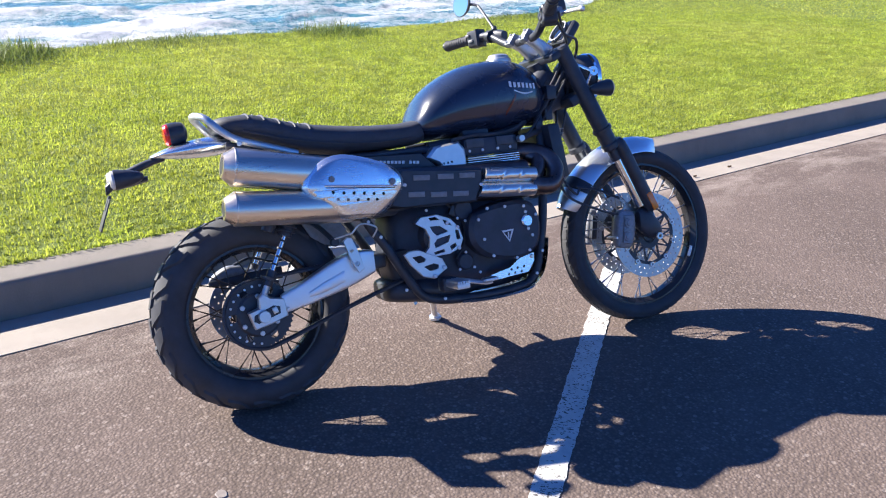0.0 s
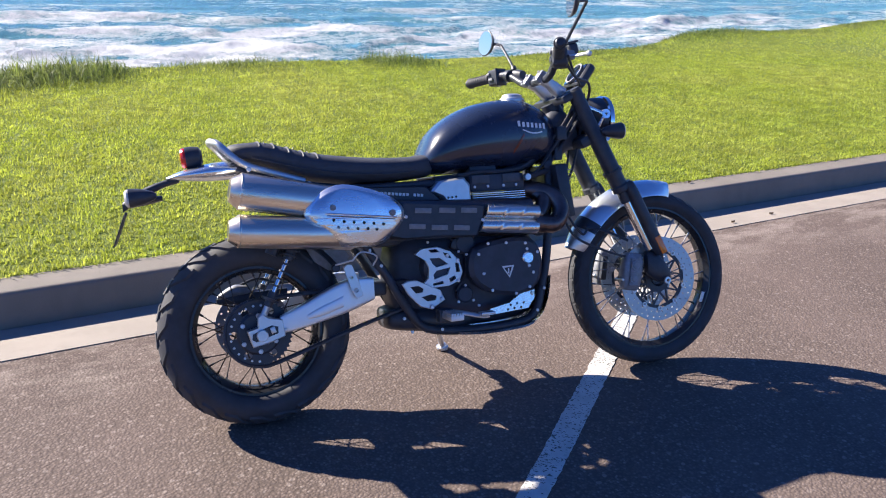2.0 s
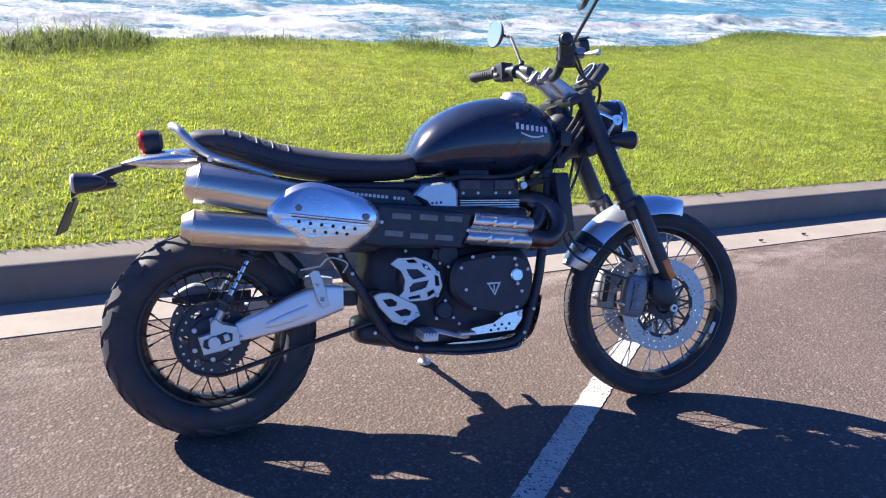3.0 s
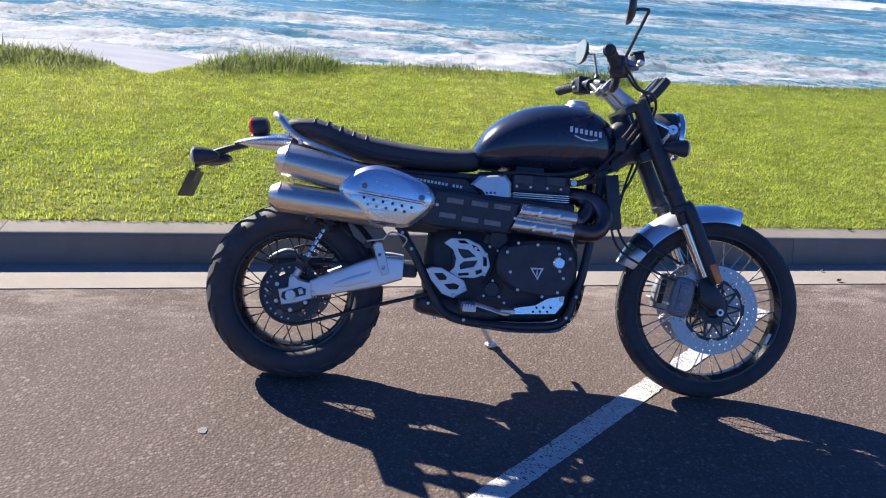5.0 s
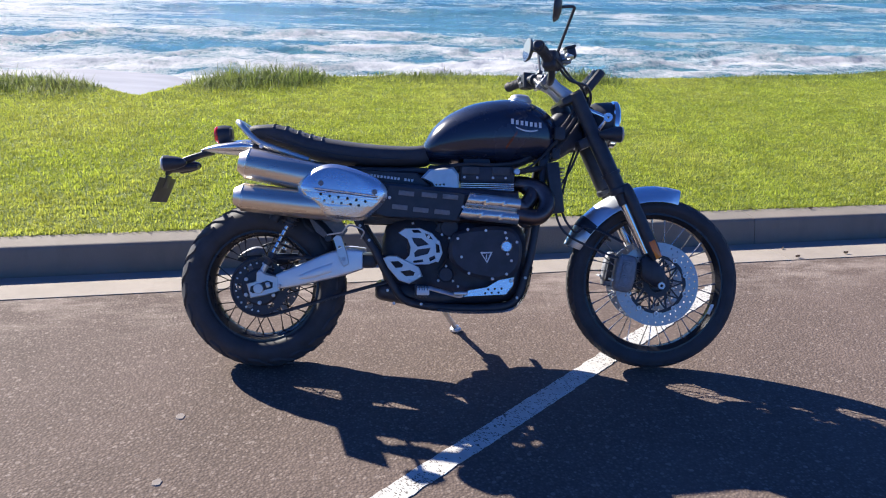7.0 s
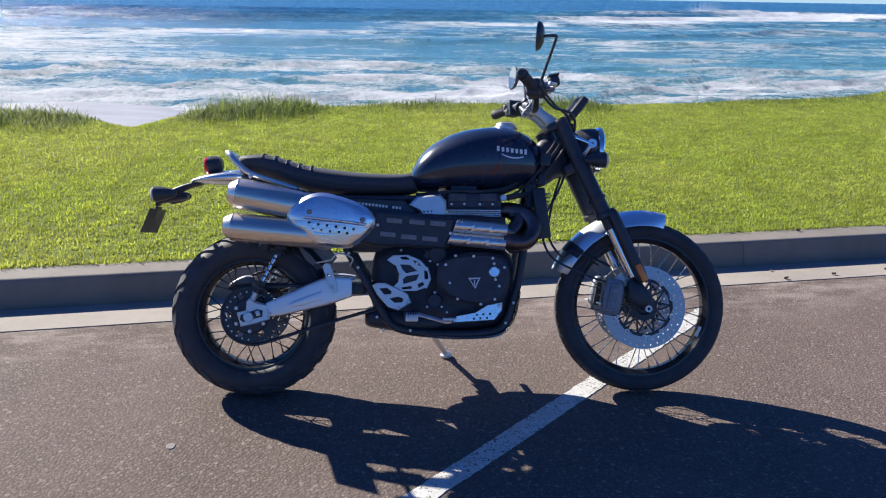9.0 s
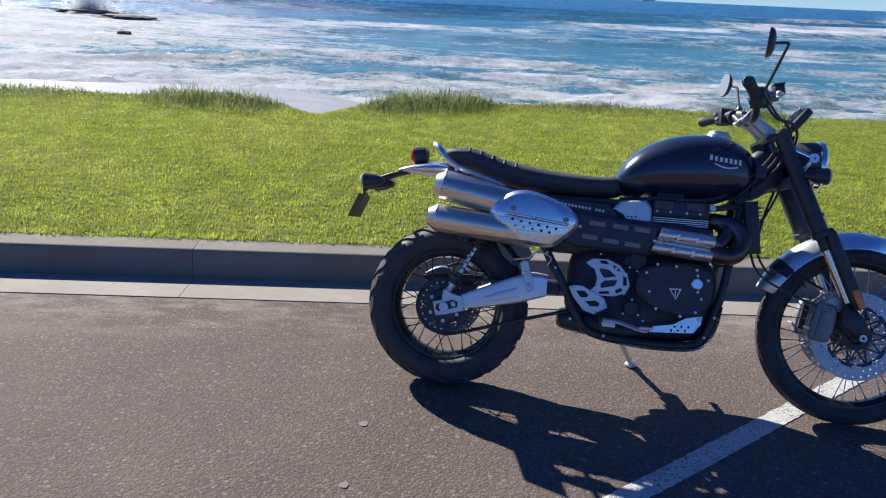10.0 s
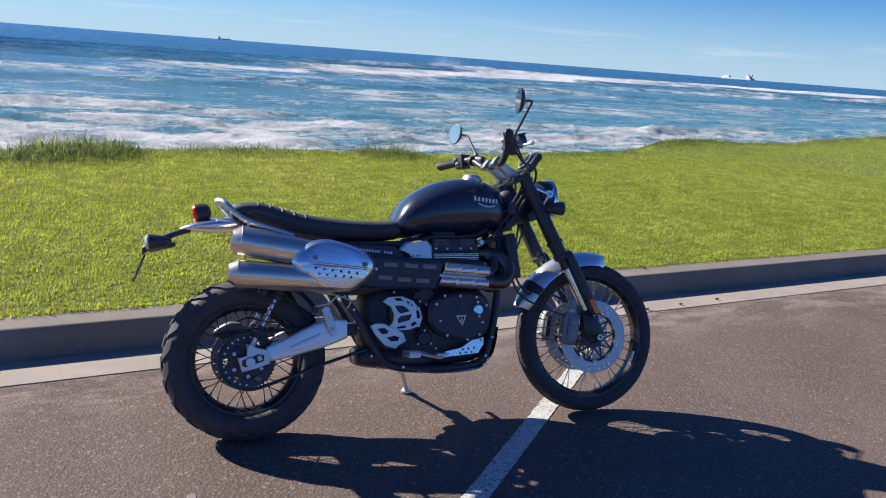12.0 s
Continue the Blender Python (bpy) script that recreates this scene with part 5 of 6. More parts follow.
part("tail_lens", lathe([(0.033, 0.0), (0.033, -0.008), (0.028, -0.015), (0, -0.018)], (-0.176, 0, 0.882), (1, 0, 0.08), 28), M_RED, tail, "red tail lamp lens")
arm = part("tail_arm", loft(refine([(-0.20, 0.806, 0.826, 0.028), (-0.25, 0.792, 0.815, 0.024), (-0.30, 0.768, 0.798, 0.022), (-0.345, 0.742, 0.776, 0.024), (-0.375, 0.722, 0.752, 0.020)], 14), 14, 3.0), M_BLACK, bike, "black plastic number plate carrier arm", 50)
part("arm_brace", loft(refine([(-0.255, 0.752, 0.768, 0.02), (-0.30, 0.742, 0.77, 0.03), (-0.35, 0.735, 0.765, 0.028)], 8), 12, 2.5), M_BLACK, arm)
tilt = Euler((0, radians(22), 0)).to_matrix()
part("number_plate", block((0.004, 0.20, 0.098), (-0.388, 0, 0.668), 0.0015, tilt), M_PLATE, arm, "dark back of a number plate")
part("plate_frame", block((0.008, 0.06, 0.05), (-0.375, 0, 0.700), 0.003, tilt), M_BLACK, arm)
for sg in (-1, 1):
    ind = part("indicator", lathe([(0.006, 0.06), (0.014, 0.05), (0.024, 0.02), (0.029, -0.012), (0.029, -0.02), (0, -0.02)], (-0.332, sg * 0.105, 0.766), (1, 0, 0.05), 22), M_BLACK, arm, "black bullet indicator with clear lens")
    part("indicator_lens", lathe([(0.027, 0), (0.027, -0.006), (0.02, -0.012), (0, -0.014)], (-0.352, sg * 0.105, 0.765), (1, 0, 0.05), 22), M_SMOKE, ind)
    part("indicator_stalk", tube([(-0.325, 0, 0.765), (-0.325, sg * 0.09, 0.766)], 0.008, 8, 1), M_BLACK, ind)

# ---- exhaust ----
def silencer(a, b, r, label):
    a, b = Vector(a), Vector(b)
    L = (b - a).length
    ob = part("silencer", lathe([(r * 0.42, 0.012), (r * 0.46, 0.0), (r * 0.62, 0.001), (r * 0.97, 0.030), (r, 0.034), (r, L), (r * 0.7, L + 0.03), (0.02, L + 0.04)], a, b - a, 48), M_STEEL, bike, label, 30)
    part("outlet", lathe([(r * 0.43, 0.0), (r * 0.43, 0.05), (0, 0.05)], a, b - a, 24), M_BLACK, ob)
    part("end_seam", lathe([(r * 0.985, 0.029), (r * 1.012, 0.031), (r * 1.012, 0.035), (r * 0.985, 0.037)], a, b - a, 48, loop=True), M_STEEL, ob)
    return ob


silencer((-0.064, -0.175, 0.772), (0.30, -0.165, 0.700), 0.057, "brushed steel upper silencer")
silencer((-0.078, -0.190, 0.648), (0.30, -0.185, 0.610), 0.051, "brushed steel lower silencer")
shield_out = [(0.150, 0.682), (0.168, 0.718), (0.220, 0.755), (0.278, 0.768), (0.360, 0.750), (0.432, 0.720), (0.470, 0.680), (0.465, 0.637), (0.421, 0.591), (0.383, 0.568), (0.303, 0.569), (0.250, 0.579), (0.204, 0.631), (0.164, 0.656)]
dots = [hole(*(0.237, 0.659), 0.005), hole(*(0.269, 0.653), 0.005), hole(*(0.300, 0.649), 0.005), hole(*(0.332, 0.645), 0.005), hole(*(0.363, 0.640), 0.005), hole(*(0.395, 0.636), 0.005),
        hole(*(0.250, 0.636), 0.005), hole(*(0.280, 0.632), 0.005), hole(*(0.311, 0.628), 0.005), hole(*(0.343, 0.625), 0.005), hole(*(0.372, 0.621), 0.005)]
shield = part("heat_shield", domed(plate(shield_out, -0.232, 0.03, dots, bevel=0.016, round_n=4), 0.311, 0.67, 0.17, 0.11, 0.016), M_ALU, bike, "satin aluminium exhaust heat shield with punched holes", 50)
part("shield_backing", plate([(a * 0.92 + 0.311 * 0.08, b * 0.92 + 0.67 * 0.08) for a, b in shield_out], -0.215, 0.02), M_BLACK, shield)


def on_shield(t, drop, lift):
    """A place on the domed shield along its crease, from the rear bolt's foot to the front one's."""
    u, w = 0.213 + 0.227 * t, 0.681 - 0.026 * t - drop
    swell_out = 1 - min(1.0, ((u - 0.311) / 0.17) ** 2 + ((w - 0.67) / 0.11) ** 2)
    return u, -0.232 - 0.016 * swell_out - lift, w


part("shield_crease", tube([on_shield(i / 10, 0.0, 0.0004) for i in range(11)], 0.0030, 8, 2), M_ALU, shield)
# thin brown line below the crease: its shade drawn as a dark strip
part("shield_crease", tube([on_shield(0.02 + 0.096 * i, 0.0062, -0.0002) for i in range(11)], 0.0016, 8, 2), M_BROWN, shield)
for u, w in ((0.237, 0.698), (0.428, 0.670)):
    bolt(shield, u, -0.240, w, 0.010, M_GREY)

# twin pipes under the black cover, ribbed front guard and header bends
for dw, v, u0 in ((0.034, -0.150, 0.25), (-0.034, -0.165, 0.25)):
    part("exhaust_pipe", tube([(u0, v, 0.665 + dw), (0.5, v, 0.640 + dw), (0.95, v + 0.01, 0.622 + dw)], 0.030, 16, 4), M_BROWN, bike, "dark heat-browned exhaust pipe", 60)
cover_out = [(0.465, 0.702), (0.579, 0.698), (0.764, 0.671), (0.759, 0.627), (0.732, 0.569), (0.588, 0.572), (0.459, 0.579), (0.418, 0.591)]
cover = part("exhaust_cover", plate(cover_out, -0.205, 0.05, bevel=0.014), M_BLACK, bike, "black exhaust cover with grey vent slots", 30)
for (au, aw), (bu, bw) in (((0.510, 0.672), (0.570, 0.664)), ((0.593, 0.668), (0.653, 0.658)), ((0.669, 0.663), (0.729, 0.653)), ((0.487, 0.623), (0.547, 0.613)), ((0.563, 0.614), (0.623, 0.604)), ((0.639, 0.607), (0.701, 0.598))):
    mu, mw = (au + bu) / 2, (aw + bw) / 2
    part("vent_slot", block((0.056, 0.004, 0.017), (mu, -0.2065, mw), 0.0015, Euler((0, radians(5), 0)).to_matrix()), M_GREY, cover)
for u, w in ((0.480, 0.652), (0.745, 0.623)):
    bolt(cover, u, -0.207, w, 0.006, M_WHITE)


def ribbed_guard():
    """Two rounded steel bands side by side with a slanted rear end."""
    bm = bmesh.new()
    rings = []
    for t in np.linspace(0, 1, 43):
        ring = []
        for i in range(41):
            f = i / 40
            w = 0.045 - 0.098 * f
            bump = abs(math.sin(2 * math.pi * f)) ** 0.55
            start = 0.772 - 0.042 * f
            u = start + (0.956 - 0.012 * f - start) * t
            across = max(0.0, math.cos((((t * 3.0 + 0.9 * (f % 0.5) + 0.2) % 1) - 0.5) * 2 * math.pi / 0.42)) if abs(((t * 3.0 + 0.9 * (f % 0.5) + 0.2) % 1) - 0.5) < 0.105 else 0.0
            dent = 0.0032 * across * max(0.0, math.sin(2 * math.pi * (f % 0.5))) * (1 if 0.05 < t < 0.95 else 0)
            ring.append(bm.verts.new((u, -0.196 - 0.024 * bump + dent, 0.622 + w - 0.09 * (u - 0.86))))
        back = [bm.verts.new((ring[-1].co.x, -0.15, ring[-1].co.z)), bm.verts.new((ring[0].co.x, -0.15, ring[0].co.z))]
        rings.append(ring + back)
    ring_bridge(bm, rings)
    return bm


part("front_heat_guard", ribbed_guard(), plain("satin_steel", (0.90, 0.85, 0.79), 0.32, 1.0, vary=0.08, scale=9, fine=200, bump=0.05), bike, "polished ribbed steel guard over the header pipes", 50)
for k, (r, dv, dw, du) in enumerate(((0.031, 0.0, 0.0, 0.0), (0.027, 0.055, 0.035, -0.05))):
    part("header_pipe", tube([(0.90, -0.06 + dv * 0.3, 0.705), (0.97, -0.095 + dv * 0.5, 0.712), (1.035 + du, -0.135 + dv * 0.6, 0.69 + dw * 0.3), (1.055 + du, -0.165 + dv * 0.5, 0.64 + dw), (1.02 + du, -0.185 + dv * 0.3, 0.592 + dw), (0.94, -0.185, 0.598 + dw)], r, 18, 8), M_BROWN, bike, "large black-brown exhaust header bend", 60)
part("header_flange", block((0.03, 0.08, 0.07), (0.935, -0.06, 0.708), 0.008), M_BLACK, bike)

# ---- engine ----
engine = part("engine", loft(refine([(0.45, 0.36, 0.50, 0.06), (0.48, 0.30, 0.57, 0.09), (0.58, 0.262, 0.60, 0.115), (0.72, 0.252, 0.60, 0.125), (0.86, 0.255, 0.59, 0.125), (0.95, 0.275, 0.57, 0.118), (0.99, 0.33, 0.53, 0.10)], 28), 28, 4.5), M_CRINKLE, bike, "black parallel-twin engine with silver trim", 45)
part("cylinder_block", block((0.20, 0.26, 0.13), (0.842, 0, 0.635), 0.012), M_CRINKLE, engine)
for i in range(5):
    fin = part("cooling_fin", block((0.196, 0.282, 0.0032), (0.838, 0, 0.689 + 0.0072 * i), 0.001), M_ALU if i in (0, 1, 2, 3) else M_BLACK, engine, "machined bright fin edge" if i < 4 else "")
part("cylinder_head", block((0.205, 0.265, 0.06), (0.838, 0, 0.745), 0.014), M_CRINKLE, engine)
for u in (0.775, 0.888):
    part("cam_cover_panel", block((0.066, 0.008, 0.030), (u, -0.134, 0.758), 0.004), M_DULL, engine, "flat dark grey cover panel")
for u in (0.752, 0.800, 0.858, 0.905):
    bolt(engine, u, -0.135, 0.733, 0.005, M_WHITE)
part("coolant_spigot", lathe([(0.004, -0.02), (0.011, -0.02), (0.013, -0.01), (0.013, 0.0), (0, 0)], (0.945, -0.135, 0.757), (0, 1, 0), 14), M_CAST, engine)
clutch_out = [(0.719, 0.529), (0.789, 0.547), (0.868, 0.554), (0.933, 0.543), (0.961, 0.504), (0.967, 0.448), (0.946, 0.387), (0.884, 0.358), (0.811, 0.362), (0.745, 0.386), (0.701, 0.435), (0.701, 0.496)]
clutch = part("clutch_cover", plate(clutch_out, -0.190, 0.08, bevel=0.014, round_n=3), M_CRINKLE, engine, "smooth black clutch cover", 40)
for u, w in ((0.765, 0.541), (0.831, 0.539), (0.902, 0.532), (0.729, 0.508), (0.744, 0.441), (0.772, 0.382), (0.910, 0.381), (0.945, 0.498), (0.907, 0.512), (0.912, 0.454), (0.926, 0.430), (0.858, 0.363)):
    bolt(engine, u, -0.192, w, 0.0055, M_WHITE)
cu, cw = (0.907, 0.482)
part("filler_cap", lathe([(0, -0.204), (0.017, -0.204), (0.021, -0.199), (0.021, -0.185), (0, -0.185)], (cu, 0, cw), (0, 1, 0), 32), M_ALU, engine, "round bright oil filler cap")
tri_o, tri_i = [(0.811, 0.460), (0.857, 0.461), (0.838, 0.419)], [(0.819, 0.454), (0.837, 0.427), (0.849, 0.456)]
part("cover_badge", plate(tri_o, -0.1925, 0.002, [tri_i]), M_WHITE, engine)
part("badge_stem", block((0.004, 0.002, 0.018), (*[(a + b) / 2 for a, b in zip((0.833, 0.451), ((0.837, 0.435)))][:1], -0.1925, ((0.836, 0.443))[1]), 0), M_WHITE, engine)
sprocket_out = [(0.512, 0.525), (0.535, 0.542), (0.591, 0.544), (0.637, 0.525), (0.667, 0.490), (0.676, 0.454), (0.664, 0.425), (0.624, 0.410), (0.544, 0.407), (0.531, 0.419), (0.554, 0.442), (0.558, 0.473), (0.546, 0.503)]
cuts = [[(0.559, 0.536), (0.585, 0.537), (0.598, 0.526), (0.568, 0.526)], [(0.608, 0.525), (0.627, 0.518), (0.640, 0.501), (0.618, 0.507)], [(0.649, 0.487), (0.662, 0.482), (0.666, 0.454), (0.652, 0.453)],
        [(0.625, 0.435), (0.646, 0.444), (0.651, 0.433), (0.630, 0.421)], [(0.567, 0.423), (0.603, 0.429), (0.606, 0.419), (0.570, 0.415)],
        [(0.561, 0.508), (0.598, 0.506), (0.625, 0.484), (0.584, 0.475), (0.571, 0.488)], [(0.584, 0.465), (0.632, 0.472), (0.622, 0.449), (0.574, 0.436), (0.571, 0.452)]]
part("sprocket_cover", plate(sprocket_out, -0.175, 0.014, cuts, bevel=0.002), M_CAST, engine, "silver skeleton sprocket cover", 30)
part("sprocket_housing", lathe([(0, -0.165), (0.052, -0.165), (0.06, -0.155), (0.062, -0.1), (0, -0.1)], (0.605, 0, 0.472), (0, 1, 0), 32), M_CRINKLE, engine)
for u, w in ((0.623, 0.512), (0.659, 0.494), (0.657, 0.425)):
    bolt(engine, u, -0.176, w, 0.006, M_WHITE)
box = part("throttle_body_cover", plate([(0.592, 0.728), (0.622, 0.760), (0.710, 0.770), (0.732, 0.743), (0.734, 0.691), (0.720, 0.682), (0.648, 0.679), (0.625, 0.710)], -0.150, 0.07, [hole(*(0.649, 0.703), 0.004, 6), hole(*(0.663, 0.704), 0.004, 6), hole(*(0.677, 0.705), 0.004, 6), hole(*(0.656, 0.692), 0.004, 6), hole(*(0.670, 0.693), 0.004, 6)], bevel=0.009), M_CAST, bike, "silver throttle body side cover", 40)
part("airbox", block((0.30, 0.19, 0.20), (0.56, 0, 0.66), 0.03), M_BLACK, bike, "black airbox under the seat")
panel = part("side_panel", plate([(0.200, 0.743), (0.376, 0.755), (0.579, 0.745), (0.626, 0.701), (0.616, 0.650), (0.462, 0.670), (0.300, 0.690)], -0.140, 0.05, bevel=0.008), M_BLACK, bike, "black side panel with white print under the seat", 30)
for i in range(13):
    if i == 9:
        continue
    f = i / 12
    (pu, pw), (qu, qw) = (0.410, 0.733), (0.560, 0.717)
    part("print_bar", block((0.0085, 0.002, 0.0095), (pu + (qu - pu) * f, -0.1415, pw + (qw - pw) * f), 0, Euler((0, radians(12), 0)).to_matrix()), M_WHITE, panel)
collector = part("collector_box", loft(refine([(0.425, 0.275, 0.325, 0.05), (0.45, 0.262, 0.338, 0.10), (0.56, 0.246, 0.345, 0.13), (0.66, 0.242, 0.33, 0.13), (0.74, 0.25, 0.31, 0.10)], 16), 18, 3.0), M_BLACK, bike, "black lower collector box", 50)
for u, w in ((0.475, 0.31), (0.525, 0.30), (0.50, 0.262), (0.55, 0.258)):
    bolt(collector, u, -0.128, w, 0.006)

# frame, sump guard, foot controls
for sg in (-1, 1):
    part("frame_cradle", tube([(1.07, sg * 0.06, 0.86), (1.045, sg * 0.10, 0.72), (1.015, sg * 0.125, 0.50), (0.985, sg * 0.13, 0.37), (0.955, sg * 0.13, 0.285), (0.89, sg * 0.13, 0.252), (0.70, sg * 0.13, 0.247), (0.55, sg * 0.13, 0.27), (0.49, sg * 0.125, 0.34), (0.43, sg * 0.122, 0.45), (0.365, sg * 0.118, 0.56), (0.33, sg * 0.11, 0.70), (0.32, sg * 0.105, 0.76)], 0.0155, 12, 6), M_BLACK, bike, "black tubular cradle frame", 60)
    part("top_tube", tube([(1.10, sg * 0.04, 0.90), (0.95, sg * 0.07, 0.79), (0.62, sg * 0.095, 0.76)], 0.016, 12, 6), M_BLACK, bike)
guard = []
gb = bmesh.new()
for u, w in ((0.66, 0.236), (0.75, 0.228), (0.86, 0.230), (0.93, 0.240), (0.975, 0.272), (1.0, 0.33), (1.012, 0.40)):
    guard.append((u, w))
gp = curve_points([(u, 0, w) for u, w in guard], 5)
rows = []
for p in gp:
    rows.append([gb.verts.new((p.x, v, p.z + dz)) for v, dz in ((-0.152, 0.010), (-0.145, 0), (0, -0.004), (0.145, 0), (0.152, 0.010), (0.145, 0.006), (0, 0.003), (-0.145, 0.006))])
ring_bridge(gb, rows)
part("sump_guard", gb, M_ALU, bike, "aluminium sump guard under the engine", 50)
side = plate([(0.755, 0.293), (0.770, 0.316), (0.838, 0.329), (0.885, 0.358), (0.941, 0.368), (0.940, 0.339), (0.914, 0.303)], -0.168, 0.006, [hole(*(0.846, 0.322), 0.0045, 8), hole(*(0.870, 0.324), 0.0045, 8), hole(*(0.895, 0.325), 0.0045, 8), hole(*(0.835, 0.307), 0.0045, 8), hole(*(0.859, 0.309), 0.0045, 8), hole(*(0.884, 0.310), 0.0045, 8)], bevel=0.003)
sg_ob = part("engine_side_guard", side, M_ALU, bike, "drilled silver engine side guard", 30)
for u, w in ((0.929, 0.355), (0.762, 0.303)):
    bolt(sg_ob, u, -0.168, w, 0.007, M_STEEL)
heel = plate([(0.458, 0.432), (0.477, 0.441), (0.509, 0.441), (0.590, 0.400), (0.604, 0.367), (0.556, 0.339), (0.517, 0.351), (0.476, 0.397)], -0.186, 0.007, [[(0.485, 0.420), (0.515, 0.422), (0.531, 0.409), (0.528, 0.399), (0.504, 0.397)], [(0.521, 0.384), (0.557, 0.390), (0.575, 0.382), (0.570, 0.369), (0.542, 0.367)]], bevel=0.003)
heel_ob = part("heel_guard", heel, M_CAST, bike, "silver heel guard with two cut-outs", 30)
for u, w in ((0.556, 0.348), (0.592, 0.371)):
    bolt(heel_ob, u, -0.187, w, 0.0075)
for sg in (-1, 1):
    peg = part("foot_peg", block((0.045, 0.10, 0.018), (0.605, sg * 0.245, 0.318), 0.004), M_CAST if sg < 0 else M_BLACK, bike, "serrated metal foot peg")
    part("peg_hinge", block((0.05, 0.05, 0.045), (0.60, sg * 0.18, 0.315), 0.008), M_BLACK, peg)
    for i in range(5):
        part("peg_tooth", block((0.006, 0.10, 0.010), (0.588 + 0.009 * i, sg * 0.245, 0.329), 0.001), M_CAST, peg)
pedal = part("brake_pedal", tube([(0.61, -0.185, 0.33), (0.68, -0.190, 0.312), (0.73, -0.200, 0.300), (0.75, -0.205, 0.302)], 0.009, 10, 6, flat=0.6), M_CAST, bike, "silver rear brake pedal")
part("pedal_pad", block((0.05, 0.035, 0.010), (0.742, -0.205, 0.310), 0.003), M_CAST, pedal)
lever = part("gear_lever", tube([(0.60, 0.17, 0.32), (0.70, 0.19, 0.30), (0.765, 0.20, 0.315)], 0.008, 8, 6), M_CAST, bike, "silver gear lever")
part("toe_peg", tube([(0.765, 0.20, 0.315), (0.768, 0.26, 0.315)], 0.010, 10, 1), M_BLACK, lever)
stand = part("side_stand", tube([(0.655, 0.11, 0.270), (0.70, 0.21, 0.195), (0.750, 0.322, 0.112)], 0.0115, 12, 4), M_CAST, bike, "bright silver side stand", 60)
part("stand_foot", lathe([(0, 0.020), (0.015, 0.016), (0.018, 0.006), (0.024, 0.004), (0.025, 0.0), (0.024, -0.005), (0, -0.005)], (0.753, 0.330, 0.1035), (0, -0.284, 0.959), 20), M_CAST, stand)
part("stand_spring", tube([(0.63, 0.10, 0.285), (0.68, 0.19, 0.20)], 0.006, 8, 4), M_CHROME, stand)

# hoses, hangers and small fittings round the engine
part("coolant_hose", tube([(1.075, -0.10, 0.640), (1.03, -0.118, 0.585), (0.985, -0.120, 0.560), (0.94, -0.128, 0.600)], 0.013, 12, 6), M_RUBBER, engine, "black coolant hose")
part("coolant_hose", tube([(1.075, -0.09, 0.775), (1.02, -0.10, 0.770), (0.955, -0.128, 0.757)], 0.011, 12, 6), M_RUBBER, engine)
part("hose_clip", lathe([(0.0125, -0.004), (0.0152, -0.004), (0.0152, 0.004), (0.0125, 0.004)], (1.000, -0.1185, 0.566), (1, 0, 0.3), 14, loop=True), M_CAST, engine)
part("ignition_coil", block((0.10, 0.05, 0.030), (0.80, -0.075, 0.790), 0.008), M_BLACK, engine, "black ignition coil")
part("wiring_loom", tube([(0.70, -0.118, 0.775), (0.78, -0.12, 0.783), (0.88, -0.115, 0.782), (0.97, -0.09, 0.80), (1.06, -0.06, 0.86)], 0.007, 8, 6), M_RUBBER, engine)
part("sensor_wire", tube([(0.62, -0.130, 0.60), (0.66, -0.140, 0.555), (0.70, -0.142, 0.50), (0.69, -0.142, 0.43), (0.66, -0.14, 0.385)], 0.0045, 8, 6), M_RUBBER, engine)
part("sensor_plug", block((0.026, 0.018, 0.034), (0.665, -0.137, 0.545), 0.004, Euler((0, radians(25), 0)).to_matrix()), M_BLACK, engine)
part("starter_cover", lathe([(0, -0.150), (0.030, -0.150), (0.037, -0.143), (0.037, -0.10), (0, -0.10)], (0.700, 0, 0.545), (0, 1, 0), 24), M_CRINKLE, engine, "round black engine cover")
part("drain_cover", lathe([(0, -0.150), (0.024, -0.150), (0.029, -0.144), (0.029, -0.10), (0, -0.10)], (0.690, 0, 0.372), (0, 1, 0), 20), M_CRINKLE, engine)
for u, w in ((0.672, 0.520), (0.728, 0.570), (0.700, 0.508), (0.662, 0.350), (0.716, 0.350), (0.690, 0.404), (0.760, 0.600), (0.640, 0.585), (0.565, 0.560), (0.735, 0.330)):
    bolt(engine, u, -0.152, w, 0.005, M_WHITE)
for u, v, w in ((0.37, -0.135, 0.548), (0.405, -0.138, 0.495), (0.985, -0.146, 0.365), (0.955, -0.146, 0.290), (0.60, -0.146, 0.262)):
    bolt(engine, u, v, w, 0.006, M_CAST)
hang = part("exhaust_hanger", tube([(0.305, -0.155, 0.520), (0.335, -0.170, 0.548), (0.385, -0.165, 0.530), (0.375, -0.150, 0.500)], 0.003, 8, 6), M_CAST, bike, "bright bent-wire exhaust hanger")
part("hanger_rod", tube([(0.25, -0.150, 0.512), (0.305, -0.155, 0.522)], 0.003, 8, 1), M_CAST, hang)
part("shock_top_bolt", lathe([(0, -0.140), (0.012, -0.140), (0.014, -0.134), (0.014, -0.12), (0, -0.12)], (0.255, 0, 0.500), (0, 1, 0), 16), M_BLACK, bike)

# radiator and hoses
rad = part("radiator", block((0.046, 0.29, 0.19), (1.091, 0, 0.70), 0.006, Euler((0, radians(-8), 0)).to_matrix()), M_BLACK, bike, "black radiator behind the front wheel")
for i in range(12):
    part("radiator_fin", block((0.049, 0.27, 0.003), (1.078 + 0.0021 * i, 0, 0.615 + 0.0145 * i), 0), M_GREY, rad)

